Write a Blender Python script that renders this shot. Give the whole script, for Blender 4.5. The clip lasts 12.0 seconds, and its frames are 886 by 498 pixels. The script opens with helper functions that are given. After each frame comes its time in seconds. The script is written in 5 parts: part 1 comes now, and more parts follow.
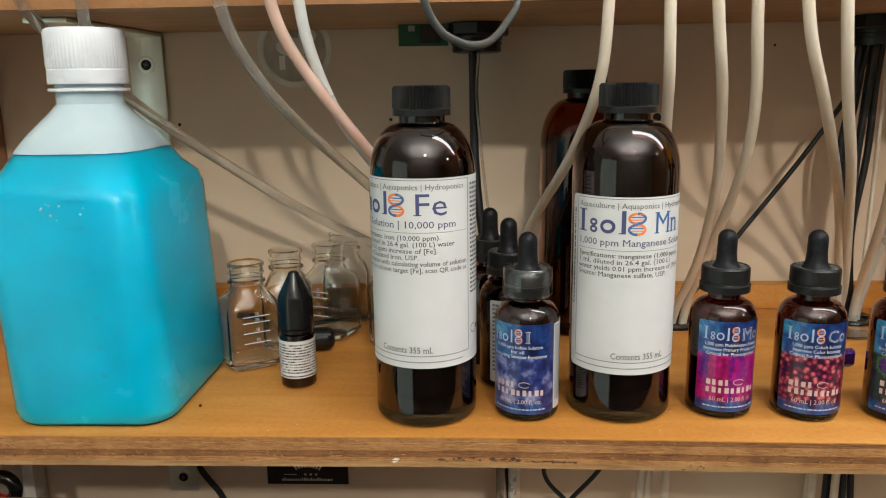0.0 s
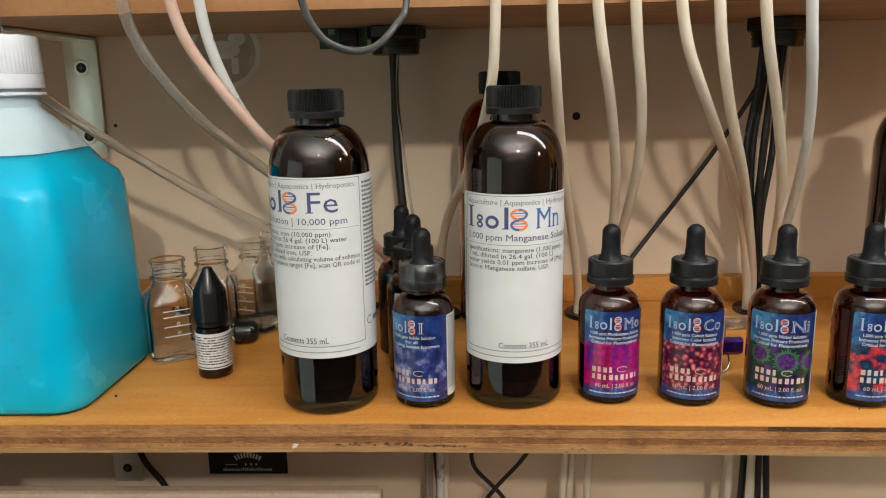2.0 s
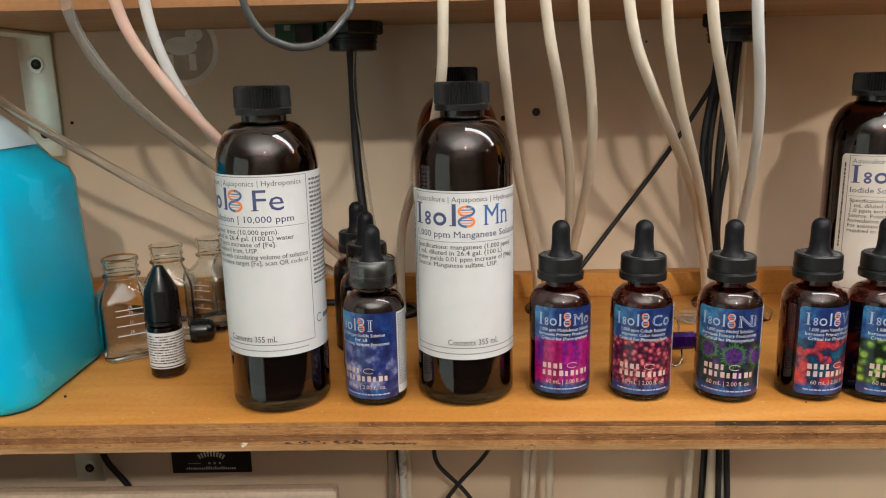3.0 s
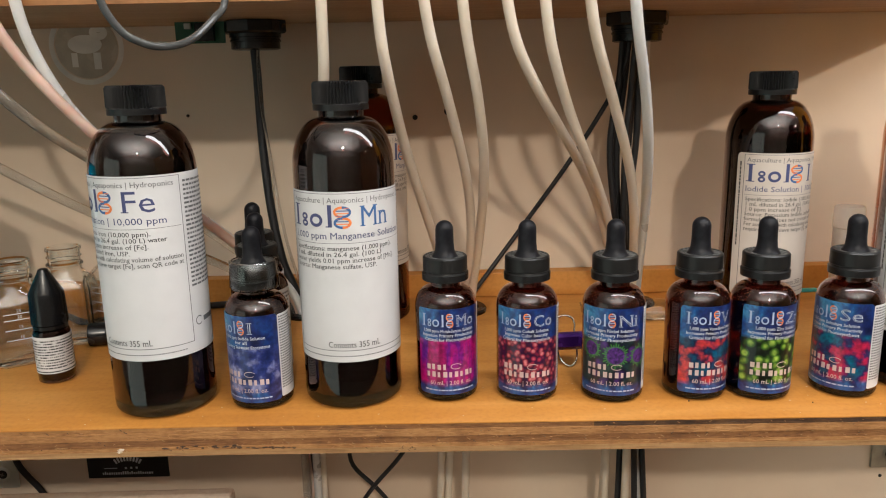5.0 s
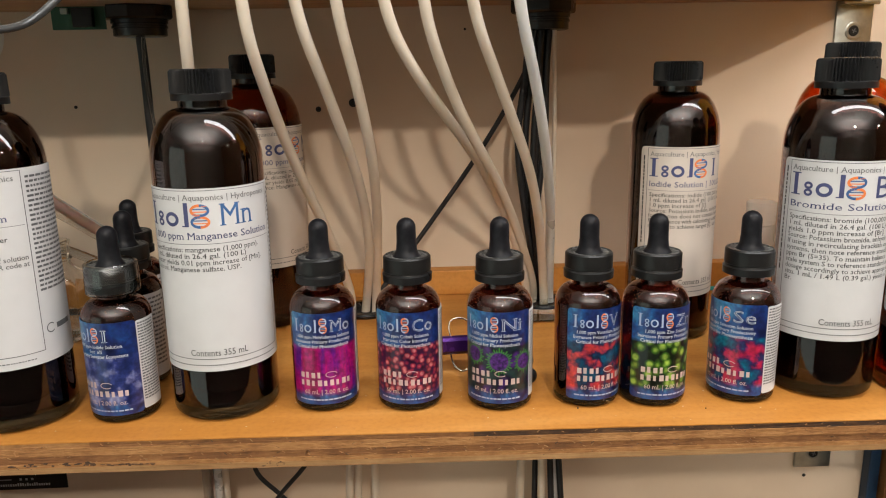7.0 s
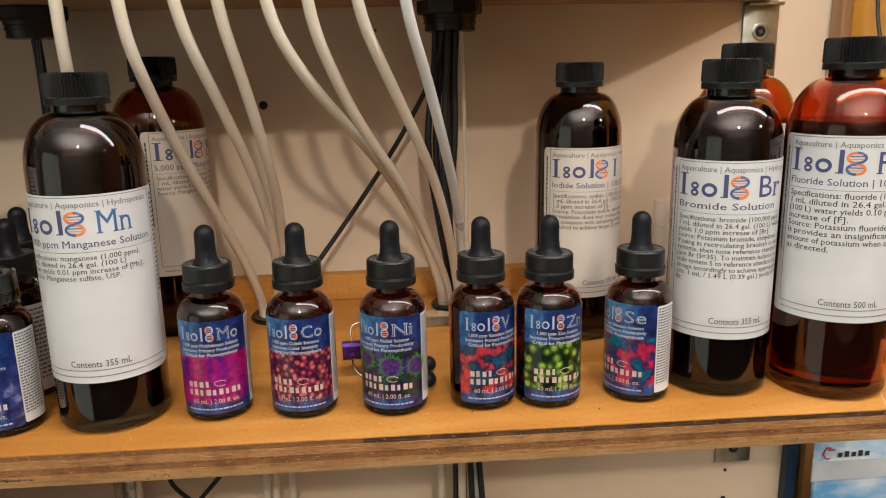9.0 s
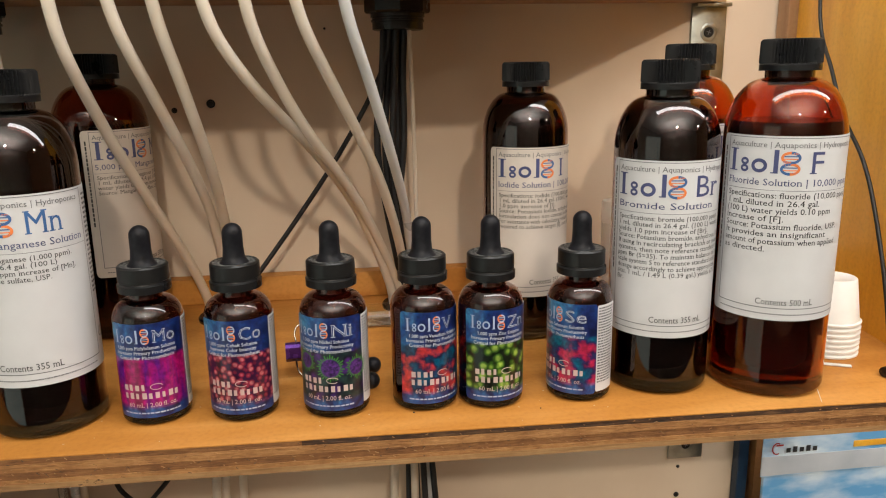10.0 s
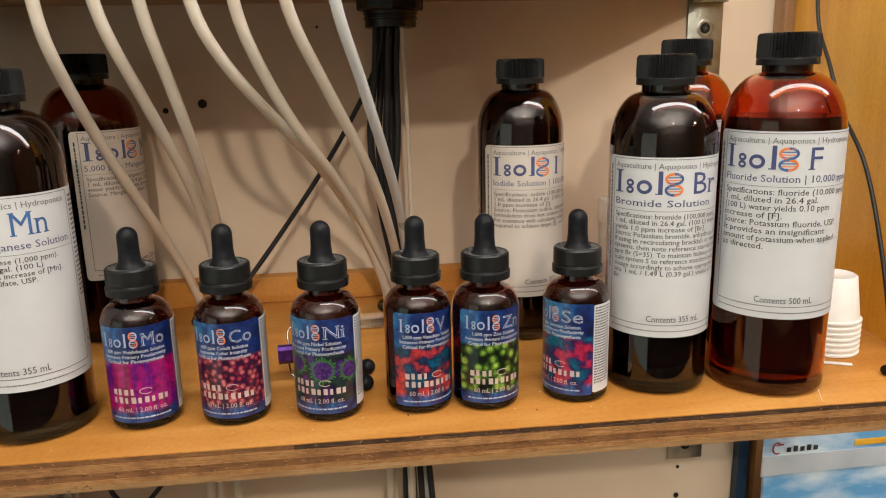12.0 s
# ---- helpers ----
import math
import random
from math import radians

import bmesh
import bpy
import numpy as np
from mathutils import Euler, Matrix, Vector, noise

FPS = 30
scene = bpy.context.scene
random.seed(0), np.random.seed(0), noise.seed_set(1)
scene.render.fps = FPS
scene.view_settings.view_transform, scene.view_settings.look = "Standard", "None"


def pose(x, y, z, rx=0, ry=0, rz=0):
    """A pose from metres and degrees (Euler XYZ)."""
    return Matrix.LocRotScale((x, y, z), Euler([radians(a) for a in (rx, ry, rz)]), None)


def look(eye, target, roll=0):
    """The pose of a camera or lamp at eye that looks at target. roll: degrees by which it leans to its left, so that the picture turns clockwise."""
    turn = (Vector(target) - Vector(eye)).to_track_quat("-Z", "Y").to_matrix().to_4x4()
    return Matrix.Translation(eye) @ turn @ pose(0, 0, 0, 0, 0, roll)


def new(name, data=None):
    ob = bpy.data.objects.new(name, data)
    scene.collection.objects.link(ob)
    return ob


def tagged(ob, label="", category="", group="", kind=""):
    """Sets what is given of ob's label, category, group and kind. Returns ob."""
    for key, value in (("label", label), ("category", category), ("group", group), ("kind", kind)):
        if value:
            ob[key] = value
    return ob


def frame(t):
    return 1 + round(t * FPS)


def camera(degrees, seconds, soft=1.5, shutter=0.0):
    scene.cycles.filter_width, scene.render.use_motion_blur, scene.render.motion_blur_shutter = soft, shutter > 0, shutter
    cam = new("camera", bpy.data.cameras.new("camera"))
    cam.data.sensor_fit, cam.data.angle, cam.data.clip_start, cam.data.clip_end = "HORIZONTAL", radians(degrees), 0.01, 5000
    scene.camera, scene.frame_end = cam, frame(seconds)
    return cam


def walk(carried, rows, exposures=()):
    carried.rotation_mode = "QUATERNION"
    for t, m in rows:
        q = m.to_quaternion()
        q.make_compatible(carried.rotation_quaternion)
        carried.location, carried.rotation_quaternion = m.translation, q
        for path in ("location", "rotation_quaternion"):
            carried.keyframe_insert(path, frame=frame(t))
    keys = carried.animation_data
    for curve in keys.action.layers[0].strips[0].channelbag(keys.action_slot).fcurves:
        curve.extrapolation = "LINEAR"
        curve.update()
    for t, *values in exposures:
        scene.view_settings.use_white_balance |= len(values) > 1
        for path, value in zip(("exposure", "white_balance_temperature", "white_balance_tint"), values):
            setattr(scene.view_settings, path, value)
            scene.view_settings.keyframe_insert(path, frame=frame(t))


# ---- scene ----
cam = camera(60.7, 12.0, soft=1.1)
PATH = [
    (0, (0.0467, -0.3843, 0.1866), (0.0387, -0.1889, 0.1445), -0.8),
    (0.5, (0.0565, -0.3882, 0.1879), (0.0474, -0.1930, 0.1454), -1.0),
    (1, (0.0735, -0.3937, 0.1872), (0.0641, -0.1985, 0.1445), -1.1),
    (1.5, (0.0883, -0.3974, 0.1888), (0.0795, -0.2023, 0.1457), -1.1),
    (2, (0.1050, -0.4032, 0.1896), (0.0982, -0.2080, 0.1465), -1.1),
    (2.5, (0.1171, -0.4040, 0.1890), (0.1128, -0.2088, 0.1457), -1.1),
    (3, (0.1263, -0.4015, 0.1897), (0.1232, -0.2065, 0.1454), -1.2),
    (5, (0.1833, -0.3974, 0.1893), (0.1855, -0.2025, 0.1444), -1.2),
    (5.5, (0.1999, -0.3962, 0.1896), (0.2033, -0.2014, 0.1442), -1.1),
    (6, (0.2105, -0.3902, 0.1875), (0.2166, -0.1954, 0.1424), -0.9),
    (6.5, (0.2239, -0.3798, 0.1856), (0.2314, -0.1852, 0.1399), -1.0),
    (7, (0.2385, -0.3722, 0.1855), (0.2476, -0.1779, 0.1389), -1.0),
    (9, (0.2798, -0.3708, 0.1857), (0.2979, -0.1771, 0.1390), -1.2),
    (9.5, (0.2910, -0.3715, 0.1856), (0.3129, -0.1784, 0.1385), -1.1),
    (10, (0.2977, -0.3707, 0.1858), (0.3228, -0.1780, 0.1386), -0.9),
    (10.5, (0.2979, -0.3673, 0.1860), (0.3241, -0.1749, 0.1380), -0.8),
    (11, (0.2985, -0.3651, 0.1834), (0.3251, -0.1728, 0.1357), -0.8),
    (11.5, (0.2999, -0.3638, 0.1830), (0.3256, -0.1713, 0.1353), -1.2),
    (12, (0.3016, -0.3649, 0.1838), (0.3269, -0.1721, 0.1367), -1.3),
]
walk(cam, [(t, look(eye, target, roll)) for t, eye, target, roll in PATH], [(0.0, 0.06, 6200, 4), (5.5, 0.06, 6300, 9), (9.0, -0.06, 6500, 9), (12.0, -0.11, 6550, 8)])

# ---- light ----
world = bpy.data.worlds.new("world")
world.use_nodes = True
world.node_tree.nodes["Background"].inputs[0].default_value = (1.0, 0.9, 0.78, 1)
world.node_tree.nodes["Background"].inputs[1].default_value = 0.05
scene.world = world
scene.view_settings.exposure = 0.0


def area_lamp(name, eye, target, sx, sy, watts, colour):
    d = bpy.data.lights.new(name, "AREA")
    d.shape, d.size, d.size_y, d.energy, d.color = "RECTANGLE", sx, sy, watts, colour
    ob = new(name, d)
    ob.matrix_world = look(eye, target)
    return ob


area_lamp("strip_light", (0.74, -0.122, 0.60), (0.74, -0.05, 0.0), 1.12, 0.08, 4.5, (0.98, 0.97, 0.97))
area_lamp("room_light", (0.42, -2.1, 1.31), (0.25, 0.2, 0.1), 0.09, 0.065, 19.3, (1.0, 0.85, 0.68))
area_lamp("side_spot", (1.37, -0.67, 0.62), (0.3, 0.05, 0.1), 0.04, 0.04, 1.0, (1.0, 0.88, 0.72))
area_lamp("tank_light", (-1.62, -1.52, -0.12), (0.1, 0.05, 0.1), 1.5, 1.9, 6.5, (0.82, 1.0, 0.88))
# added fill lamp, unseen, aimed up so the ceiling spreads its light
area_lamp("uplighter", (0.3, -2.0, 0.85), (0.3, -1.95, 1.6), 2.4, 1.4, 143.0, (0.93, 0.96, 0.97))


# ---- materials ----
def nodes_of(name):
    m = bpy.data.materials.new(name)
    m.use_nodes = True
    return m, m.node_tree.nodes, m.node_tree.links, m.node_tree.nodes["Principled BSDF"]


def ramp(nodes, stops):
    r = nodes.new("ShaderNodeValToRGB")
    while len(r.color_ramp.elements) < len(stops):
        r.color_ramp.elements.new(0.5)
    for e, (p, c) in zip(r.color_ramp.elements, stops):
        e.position, e.color = p, (*c, 1)
    return r


def coords(nodes, links, scale=(1, 1, 1)):
    tc, mp = nodes.new("ShaderNodeTexCoord"), nodes.new("ShaderNodeMapping")
    mp.inputs["Scale"].default_value = scale
    links.new(tc.outputs["Object"], mp.inputs["Vector"])
    return mp.outputs["Vector"]


def surface(name, a, b, rough=0.5, metal=0.0, scale=(60, 60, 60), detail=6, bump=0.0, bump_scale=400, trans=0.0, ior=1.45, coat=0.0, sss=0.0, spread=(0.35, 0.65), rough_var=0.1, spec=0.5, alpha=1.0):
    """Two-tone procedural surface: broad patches, fine grain, and relief."""
    m, n, l, p = nodes_of(name)
    v = coords(n, l, scale)
    t = n.new("ShaderNodeTexNoise")
    t.inputs["Scale"].default_value, t.inputs["Detail"].default_value = 1.0, detail
    l.new(v, t.inputs["Vector"])
    r = ramp(n, [(spread[0], a), (spread[1], b)])
    l.new(t.outputs["Fac"], r.inputs["Fac"])
    l.new(r.outputs["Color"], p.inputs["Base Color"])
    mr = n.new("ShaderNodeMapRange")
    mr.inputs["To Min"].default_value, mr.inputs["To Max"].default_value = max(0.02, rough - rough_var), rough + rough_var
    l.new(t.outputs["Fac"], mr.inputs["Value"])
    l.new(mr.outputs["Result"], p.inputs["Roughness"])
    p.inputs["Metallic"].default_value, p.inputs["Specular IOR Level"].default_value = metal, spec
    p.inputs["Transmission Weight"].default_value, p.inputs["IOR"].default_value = trans, ior
    p.inputs["Coat Weight"].default_value = coat
    p.inputs["Alpha"].default_value = alpha
    if sss:
        p.inputs["Subsurface Weight"].default_value, p.inputs["Subsurface Scale"].default_value = sss, 0.01
    if bump:
        v2 = coords(n, l, (1, 1, 1))
        t2, bn = n.new("ShaderNodeTexNoise"), n.new("ShaderNodeBump")
        t2.inputs["Scale"].default_value, t2.inputs["Detail"].default_value = bump_scale, 4
        bn.inputs["Strength"].default_value, bn.inputs["Distance"].default_value = bump, 0.0006
        l.new(v2, t2.inputs["Vector"]), l.new(t2.outputs["Fac"], bn.inputs["Height"]), l.new(bn.outputs["Normal"], p.inputs["Normal"])
    return m


def wood(name, dark, mid, light, along=(6, 130, 130), rough=0.4, coat=0.2, bump=0.15, blot=9.0):
    """Wood with long grain, broad blotches and pores."""
    m, n, l, p = nodes_of(name)
    v, w = coords(n, l, along), coords(n, l, (1, 1, 1))
    g, s = n.new("ShaderNodeTexNoise"), n.new("ShaderNodeTexNoise")
    g.inputs["Scale"].default_value, g.inputs["Detail"].default_value, g.inputs["Distortion"].default_value = 1.0, 8, 0.6
    s.inputs["Scale"].default_value, s.inputs["Detail"].default_value = blot, 3
    l.new(v, g.inputs["Vector"]), l.new(w, s.inputs["Vector"])
    mix = n.new("ShaderNodeMath")
    mix.operation, mix.inputs[1].default_value = "MULTIPLY_ADD", 0.55
    half = n.new("ShaderNodeMath")
    half.operation, half.inputs[1].default_value = "MULTIPLY", 0.45
    l.new(s.outputs["Fac"], half.inputs[0]), l.new(g.outputs["Fac"], mix.inputs[0]), l.new(half.outputs[0], mix.inputs[2])
    r = ramp(n, [(0.32, dark), (0.48, mid), (0.66, light)])
    l.new(mix.outputs[0], r.inputs["Fac"])
    pore = n.new("ShaderNodeTexNoise")
    pore.inputs["Scale"].default_value, pore.inputs["Detail"].default_value = 320, 6
    l.new(w, pore.inputs["Vector"])
    tone = ramp(n, [(0.32, (0.91, 0.89, 0.87)), (0.5, (0.99, 0.99, 0.99)), (0.72, (1.04, 1.04, 1.03))])
    l.new(pore.outputs["Fac"], tone.inputs["Fac"])
    mul = n.new("ShaderNodeMix")
    mul.data_type, mul.blend_type, mul.inputs["Factor"].default_value = "RGBA", "MULTIPLY", 1.0
    l.new(r.outputs["Color"], mul.inputs[6]), l.new(tone.outputs["Color"], mul.inputs[7])
    l.new(mul.outputs[2], p.inputs["Base Color"])
    bn = n.new("ShaderNodeBump")
    bn.inputs["Strength"].default_value, bn.inputs["Distance"].default_value = bump, 0.0008
    l.new(g.outputs["Fac"], bn.inputs["Height"]), l.new(bn.outputs["Normal"], p.inputs["Normal"])
    p.inputs["Roughness"].default_value, p.inputs["Coat Weight"].default_value, p.inputs["Coat Roughness"].default_value = rough, coat, 0.25
    return m


def plain(name, colour, rough=0.5, metal=0.0, **more):
    c = colour
    return surface(name, tuple(v * 0.88 for v in c), tuple(min(1, v * 1.08) for v in c), rough, metal, **more)


M = {}
M["wall"] = surface("painted_wall", (0.64, 0.515, 0.395), (0.72, 0.595, 0.465), 0.6, scale=(7, 7, 7), bump=0.12, bump_scale=260)
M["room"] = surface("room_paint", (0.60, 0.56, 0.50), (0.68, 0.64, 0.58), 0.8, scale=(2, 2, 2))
# darker paint for unseen walls, cuts their reflections in bottles and caps
M["room_low_bounce"] = surface("low_bounce_paint", (0.33, 0.295, 0.26), (0.40, 0.36, 0.32), 0.8, scale=(2, 2, 2))
M["floor"] = surface("dark_floor", (0.05, 0.04, 0.033), (0.08, 0.065, 0.053), 0.6, scale=(4, 4, 4))
M["shelf"] = wood("varnished_plywood", (0.39, 0.15, 0.027), (0.49, 0.205, 0.041), (0.60, 0.285, 0.075), (5, 45, 45), 0.5, 0.03, 0.06, 7)
M["shelf"].node_tree.nodes["Principled BSDF"].inputs["Specular IOR Level"].default_value = 0.22
M["under"] = wood("bare_plywood", (0.34, 0.21, 0.11), (0.42, 0.27, 0.15), (0.5, 0.34, 0.2), (5, 60, 60), 0.6, 0.0, 0.1, 6)
M["ply_a"] = wood("ply_edge_brown", (0.11, 0.042, 0.012), (0.20, 0.082, 0.025), (0.28, 0.125, 0.042), (150, 300, 1100), 0.7, 0.0, 1.0, 60)
M["ply_dark"] = wood("ply_edge_dark", (0.018, 0.008, 0.004), (0.055, 0.023, 0.009), (0.13, 0.06, 0.022), (150, 300, 1100), 0.6, 0.1, 1.0, 60)
M["ply_b"] = wood("ply_edge_tan", (0.20, 0.085, 0.026), (0.31, 0.14, 0.045), (0.42, 0.21, 0.075), (170, 300, 900), 0.65, 0.0, 1.0, 60)
M["ply_c"] = wood("ply_edge_pale", (0.18, 0.085, 0.03), (0.29, 0.155, 0.06), (0.38, 0.22, 0.095), (40, 300, 600), 0.65, 0.0, 0.5, 18)
M["orange_wood"] = wood("amber_varnished_pine", (0.70, 0.31, 0.025), (0.84, 0.43, 0.04), (0.90, 0.51, 0.07), (50, 50, 4), 0.32, 0.4, 0.08, 5)
M["post"] = wood("brown_stile", (0.22, 0.11, 0.05), (0.3, 0.16, 0.075), (0.38, 0.22, 0.11), (60, 60, 5), 0.5, 0.1, 0.1, 8)
M["lip"] = wood("tan_lipping", (0.25, 0.10, 0.032), (0.32, 0.145, 0.05), (0.39, 0.19, 0.075), (5, 60, 60), 0.5, 0.1, 0.08, 6)
M["limed_wood"] = wood("limed_pine", (0.36, 0.26, 0.19), (0.44, 0.33, 0.25), (0.52, 0.41, 0.33), (8, 60, 60), 0.7, 0.0, 0.2, 14)
M["pale_wood"] = wood("whitewashed_board", (0.5, 0.43, 0.35), (0.6, 0.53, 0.45), (0.68, 0.61, 0.53), (6, 60, 60), 0.7, 0.0, 0.2, 9)
M["steel"] = surface("galvanised_steel", (0.30, 0.32, 0.30), (0.42, 0.44, 0.42), 0.42, 1.0, scale=(90, 90, 90), bump=0.08)
M["zinc"] = surface("zinc_paint", (0.80, 0.87, 0.82), (0.90, 0.96, 0.91), 0.36, 0.75, scale=(50, 50, 50), bump=0.08)
M["screw"] = plain("dark_screw", (0.03, 0.03, 0.03), 0.4, 0.7)
M["black"] = plain("black_plastic", (0.007, 0.007, 0.008), 0.25, bump=0.08, bump_scale=900)
M["cap"] = surface("matt_black_cap", (0.008, 0.008, 0.009), (0.013, 0.013, 0.013), 0.3, scale=(60, 60, 60), bump=0.12, bump_scale=1200, spec=0.34)
M["rubber"] = surface("black_rubber", (0.006, 0.006, 0.008), (0.014, 0.014, 0.017), 0.4, scale=(200, 200, 200), bump=0.1, bump_scale=1500, spec=0.18)
M["dust"] = surface("dusty_black", (0.012, 0.012, 0.012), (0.22, 0.22, 0.21), 0.6, scale=(700, 700, 700), spread=(0.42, 0.7))
M["cable"] = plain("black_cable", (0.015, 0.015, 0.017), 0.45)
M["grey_cable"] = plain("grey_cable", (0.055, 0.058, 0.06), 0.22)
M["tube"] = surface("milky_silicone_tube", (0.76, 0.67, 0.56), (0.83, 0.74, 0.63), 0.34, scale=(40, 40, 40), trans=0.3, ior=1.25, sss=0.4)
M["tube_white"] = surface("white_tube", (0.72, 0.72, 0.71), (0.79, 0.79, 0.78), 0.3, scale=(40, 40, 40), trans=0.35, ior=1.3, sss=0.35)
M["tube_pink"] = surface("pink_tube", (0.60, 0.40, 0.32), (0.68, 0.48, 0.40), 0.3, scale=(40, 40, 40), trans=0.2, ior=1.4, sss=0.2)
for key in ("tube", "tube_white"):
    M[key].node_tree.nodes["Principled BSDF"].inputs["Subsurface Radius"].default_value = (1.0, 0.9, 0.75)
    M[key].node_tree.nodes["Principled BSDF"].inputs["Subsurface Scale"].default_value = 0.004
M["tube_clear"] = surface("clear_grey_tube", (0.74, 0.73, 0.70), (0.84, 0.83, 0.80), 0.18, scale=(60, 60, 60), trans=0.92, ior=1.2)
M["paper"] = surface("label_paper", (0.56, 0.56, 0.575), (0.61, 0.61, 0.625), 0.45, scale=(30, 30, 30), bump=0.03, bump_scale=900)
# label paper with the shade at the back put into its colour
M["paper_shade_tint"] = surface("shade_tinted_label_paper", (0.55, 0.485, 0.43), (0.60, 0.53, 0.47), 0.45, scale=(30, 30, 30), bump=0.03, bump_scale=900)
M["ink"] = plain("black_ink", (0.03, 0.03, 0.033), 0.5)
M["ink_grey"] = plain("grey_ink", (0.12, 0.12, 0.13), 0.5)
M["navy"] = plain("navy_ink", (0.06, 0.07, 0.17), 0.5)
M["blue_ink"] = plain("blue_ink", (0.045, 0.12, 0.3), 0.5)
M["orange_ink"] = plain("orange_ink", (0.75, 0.21, 0.06), 0.5)
M["white_ink"] = plain("white_ink", (0.62, 0.65, 0.70), 0.5)
M["pink_ink"] = plain("cream_ink", (0.52, 0.40, 0.38), 0.5)
M["grey_blue_ink"] = plain("pale_blue_ink", (0.35, 0.42, 0.58), 0.5)
M["glass"] = surface("clear_glass", (0.96, 0.98, 0.97), (0.99, 1.0, 0.99), 0.02, scale=(20, 20, 20), trans=1.0, ior=1.17, rough_var=0.0, coat=1.0)
M["frost"] = surface("frosted_plastic", (0.90, 0.89, 0.86), (0.95, 0.94, 0.91), 0.4, scale=(60, 60, 60), trans=0.8, ior=1.08)
M["teal"] = plain("teal_plastic", (0.05, 0.36, 0.33), 0.4)
M["night"] = plain("night_blue_ink", (0.012, 0.03, 0.12), 0.3)
M["spike"] = plain("leaf_green_ink", (0.045, 0.18, 0.03), 0.35)
M["violet"] = surface("violet_ink", (0.015, 0.006, 0.05), (0.10, 0.03, 0.20), 0.35, scale=(600, 600, 600))
M["amber"] = surface("amber_bottle", (0.72, 0.17, 0.022), (0.79, 0.21, 0.03), 0.035, scale=(40, 40, 40), trans=1.0, ior=1.3, rough_var=0.01, coat=0.5)
M["dark_amber"] = surface("dark_amber_bottle", (0.23, 0.085, 0.072), (0.27, 0.10, 0.085), 0.03, scale=(40, 40, 40), trans=1.0, ior=1.38, rough_var=0.01, coat=0.6)
M["red_amber"] = surface("red_amber_bottle", (0.46, 0.12, 0.03), (0.54, 0.145, 0.04), 0.035, scale=(40, 40, 40), trans=1.0, ior=1.3, rough_var=0.01, coat=0.5)
# base tints stand in for the lit shelf mirrored in the glass
M["olive_base"] = surface("thick_olive_base", (0.17, 0.13, 0.075), (0.22, 0.17, 0.10), 0.05, scale=(60, 60, 60), trans=0.92, ior=1.25, rough_var=0.02)
M["amber_base"] = surface("thick_amber_base", (0.22, 0.10, 0.045), (0.28, 0.13, 0.06), 0.05, scale=(60, 60, 60), trans=0.92, ior=1.25, rough_var=0.02)
M["liquid"] = plain("dark_liquid", (0.016, 0.005, 0.007), 0.06, spec=0.12)
M["liquid_red"] = plain("dark_red_liquid", (0.022, 0.003, 0.002), 0.06, spec=0.2)
M["shrink"] = surface("shrink_film", (0.93, 0.94, 0.95), (0.98, 0.99, 0.99), 0.03, scale=(150, 150, 150), bump=0.6, bump_scale=200, trans=1.0, ior=1.08, rough_var=0.01, coat=1.0)
# blue glow of the liquid is put into this milky plastic's colour
M["hdpe"] = surface("milky_plastic", (0.58, 0.78, 0.92), (0.64, 0.83, 0.96), 0.22, scale=(30, 30, 30), trans=0.08, ior=1.3, sss=0.6)
M["hdpe_wet"] = surface("wet_clear_plastic", (0.62, 0.89, 0.97), (0.68, 0.92, 0.98), 0.2, scale=(30, 30, 30), trans=1.0, ior=1.03, coat=0.35)
M["hdpe_wet"].node_tree.nodes["Principled BSDF"].inputs["Coat Roughness"].default_value = 0.22
M["cap_white"] = surface("white_ribbed_cap", (0.66, 0.68, 0.74), (0.73, 0.75, 0.81), 0.3, scale=(60, 60, 60), sss=0.5)
M["cyan"] = surface("turquoise_liquid", (0.02, 0.50, 0.70), (0.018, 0.64, 0.88), 0.25, scale=(14, 14, 20), sss=1.0)
for key, radius, size in (("cyan", (0.2, 1.0, 1.0), 0.02), ("hdpe", (1.0, 1.0, 1.0), 0.01), ("cap_white", (1.0, 1.0, 1.0), 0.006)):
    shader = M[key].node_tree.nodes["Principled BSDF"]
    shader.inputs["Subsurface Radius"].default_value, shader.inputs["Subsurface Scale"].default_value = radius, size
M["mark"] = plain("pale_mould_mark", (0.0, 0.40, 0.62), 0.4)
M["droplet"] = surface("amber_droplet", (0.30, 0.10, 0.04), (0.42, 0.16, 0.07), 0.1, scale=(200, 200, 200))
M["green"] = plain("green_circuit_board", (0.008, 0.075, 0.032), 0.4)
M["purple"] = surface("purple_metal", (0.05, 0.012, 0.14), (0.08, 0.02, 0.2), 0.28, 0.6)
M["wire"] = plain("steel_wire", (0.42, 0.38, 0.33), 0.25, 1.0)
M["card_black"] = plain("black_card", (0.015, 0.015, 0.016), 0.6)
M["decal"] = plain("frosted_decal", (0.74, 0.71, 0.66), 0.5)
M["decal_clear"] = plain("clear_decal", (0.47, 0.41, 0.33), 0.25)
M["cup"] = surface("white_paper_cup", (0.76, 0.74, 0.71), (0.82, 0.80, 0.77), 0.6, scale=(60, 60, 60))
M["white"] = plain("white_board", (0.7, 0.69, 0.67), 0.5)
M["red"] = plain("red_plastic", (0.4, 0.02, 0.02), 0.4)
M["blue_tape"] = plain("dark_blue_edge", (0.012, 0.035, 0.075), 0.5)
M["brown_card"] = plain("brown_card", (0.3, 0.17, 0.08), 0.7)
M["sky_print"] = surface("sky_blue_print", (0.13, 0.36, 0.66), (0.66, 0.76, 0.85), 0.25, scale=(14, 14, 34), coat=0.5, spread=(0.38, 0.62))
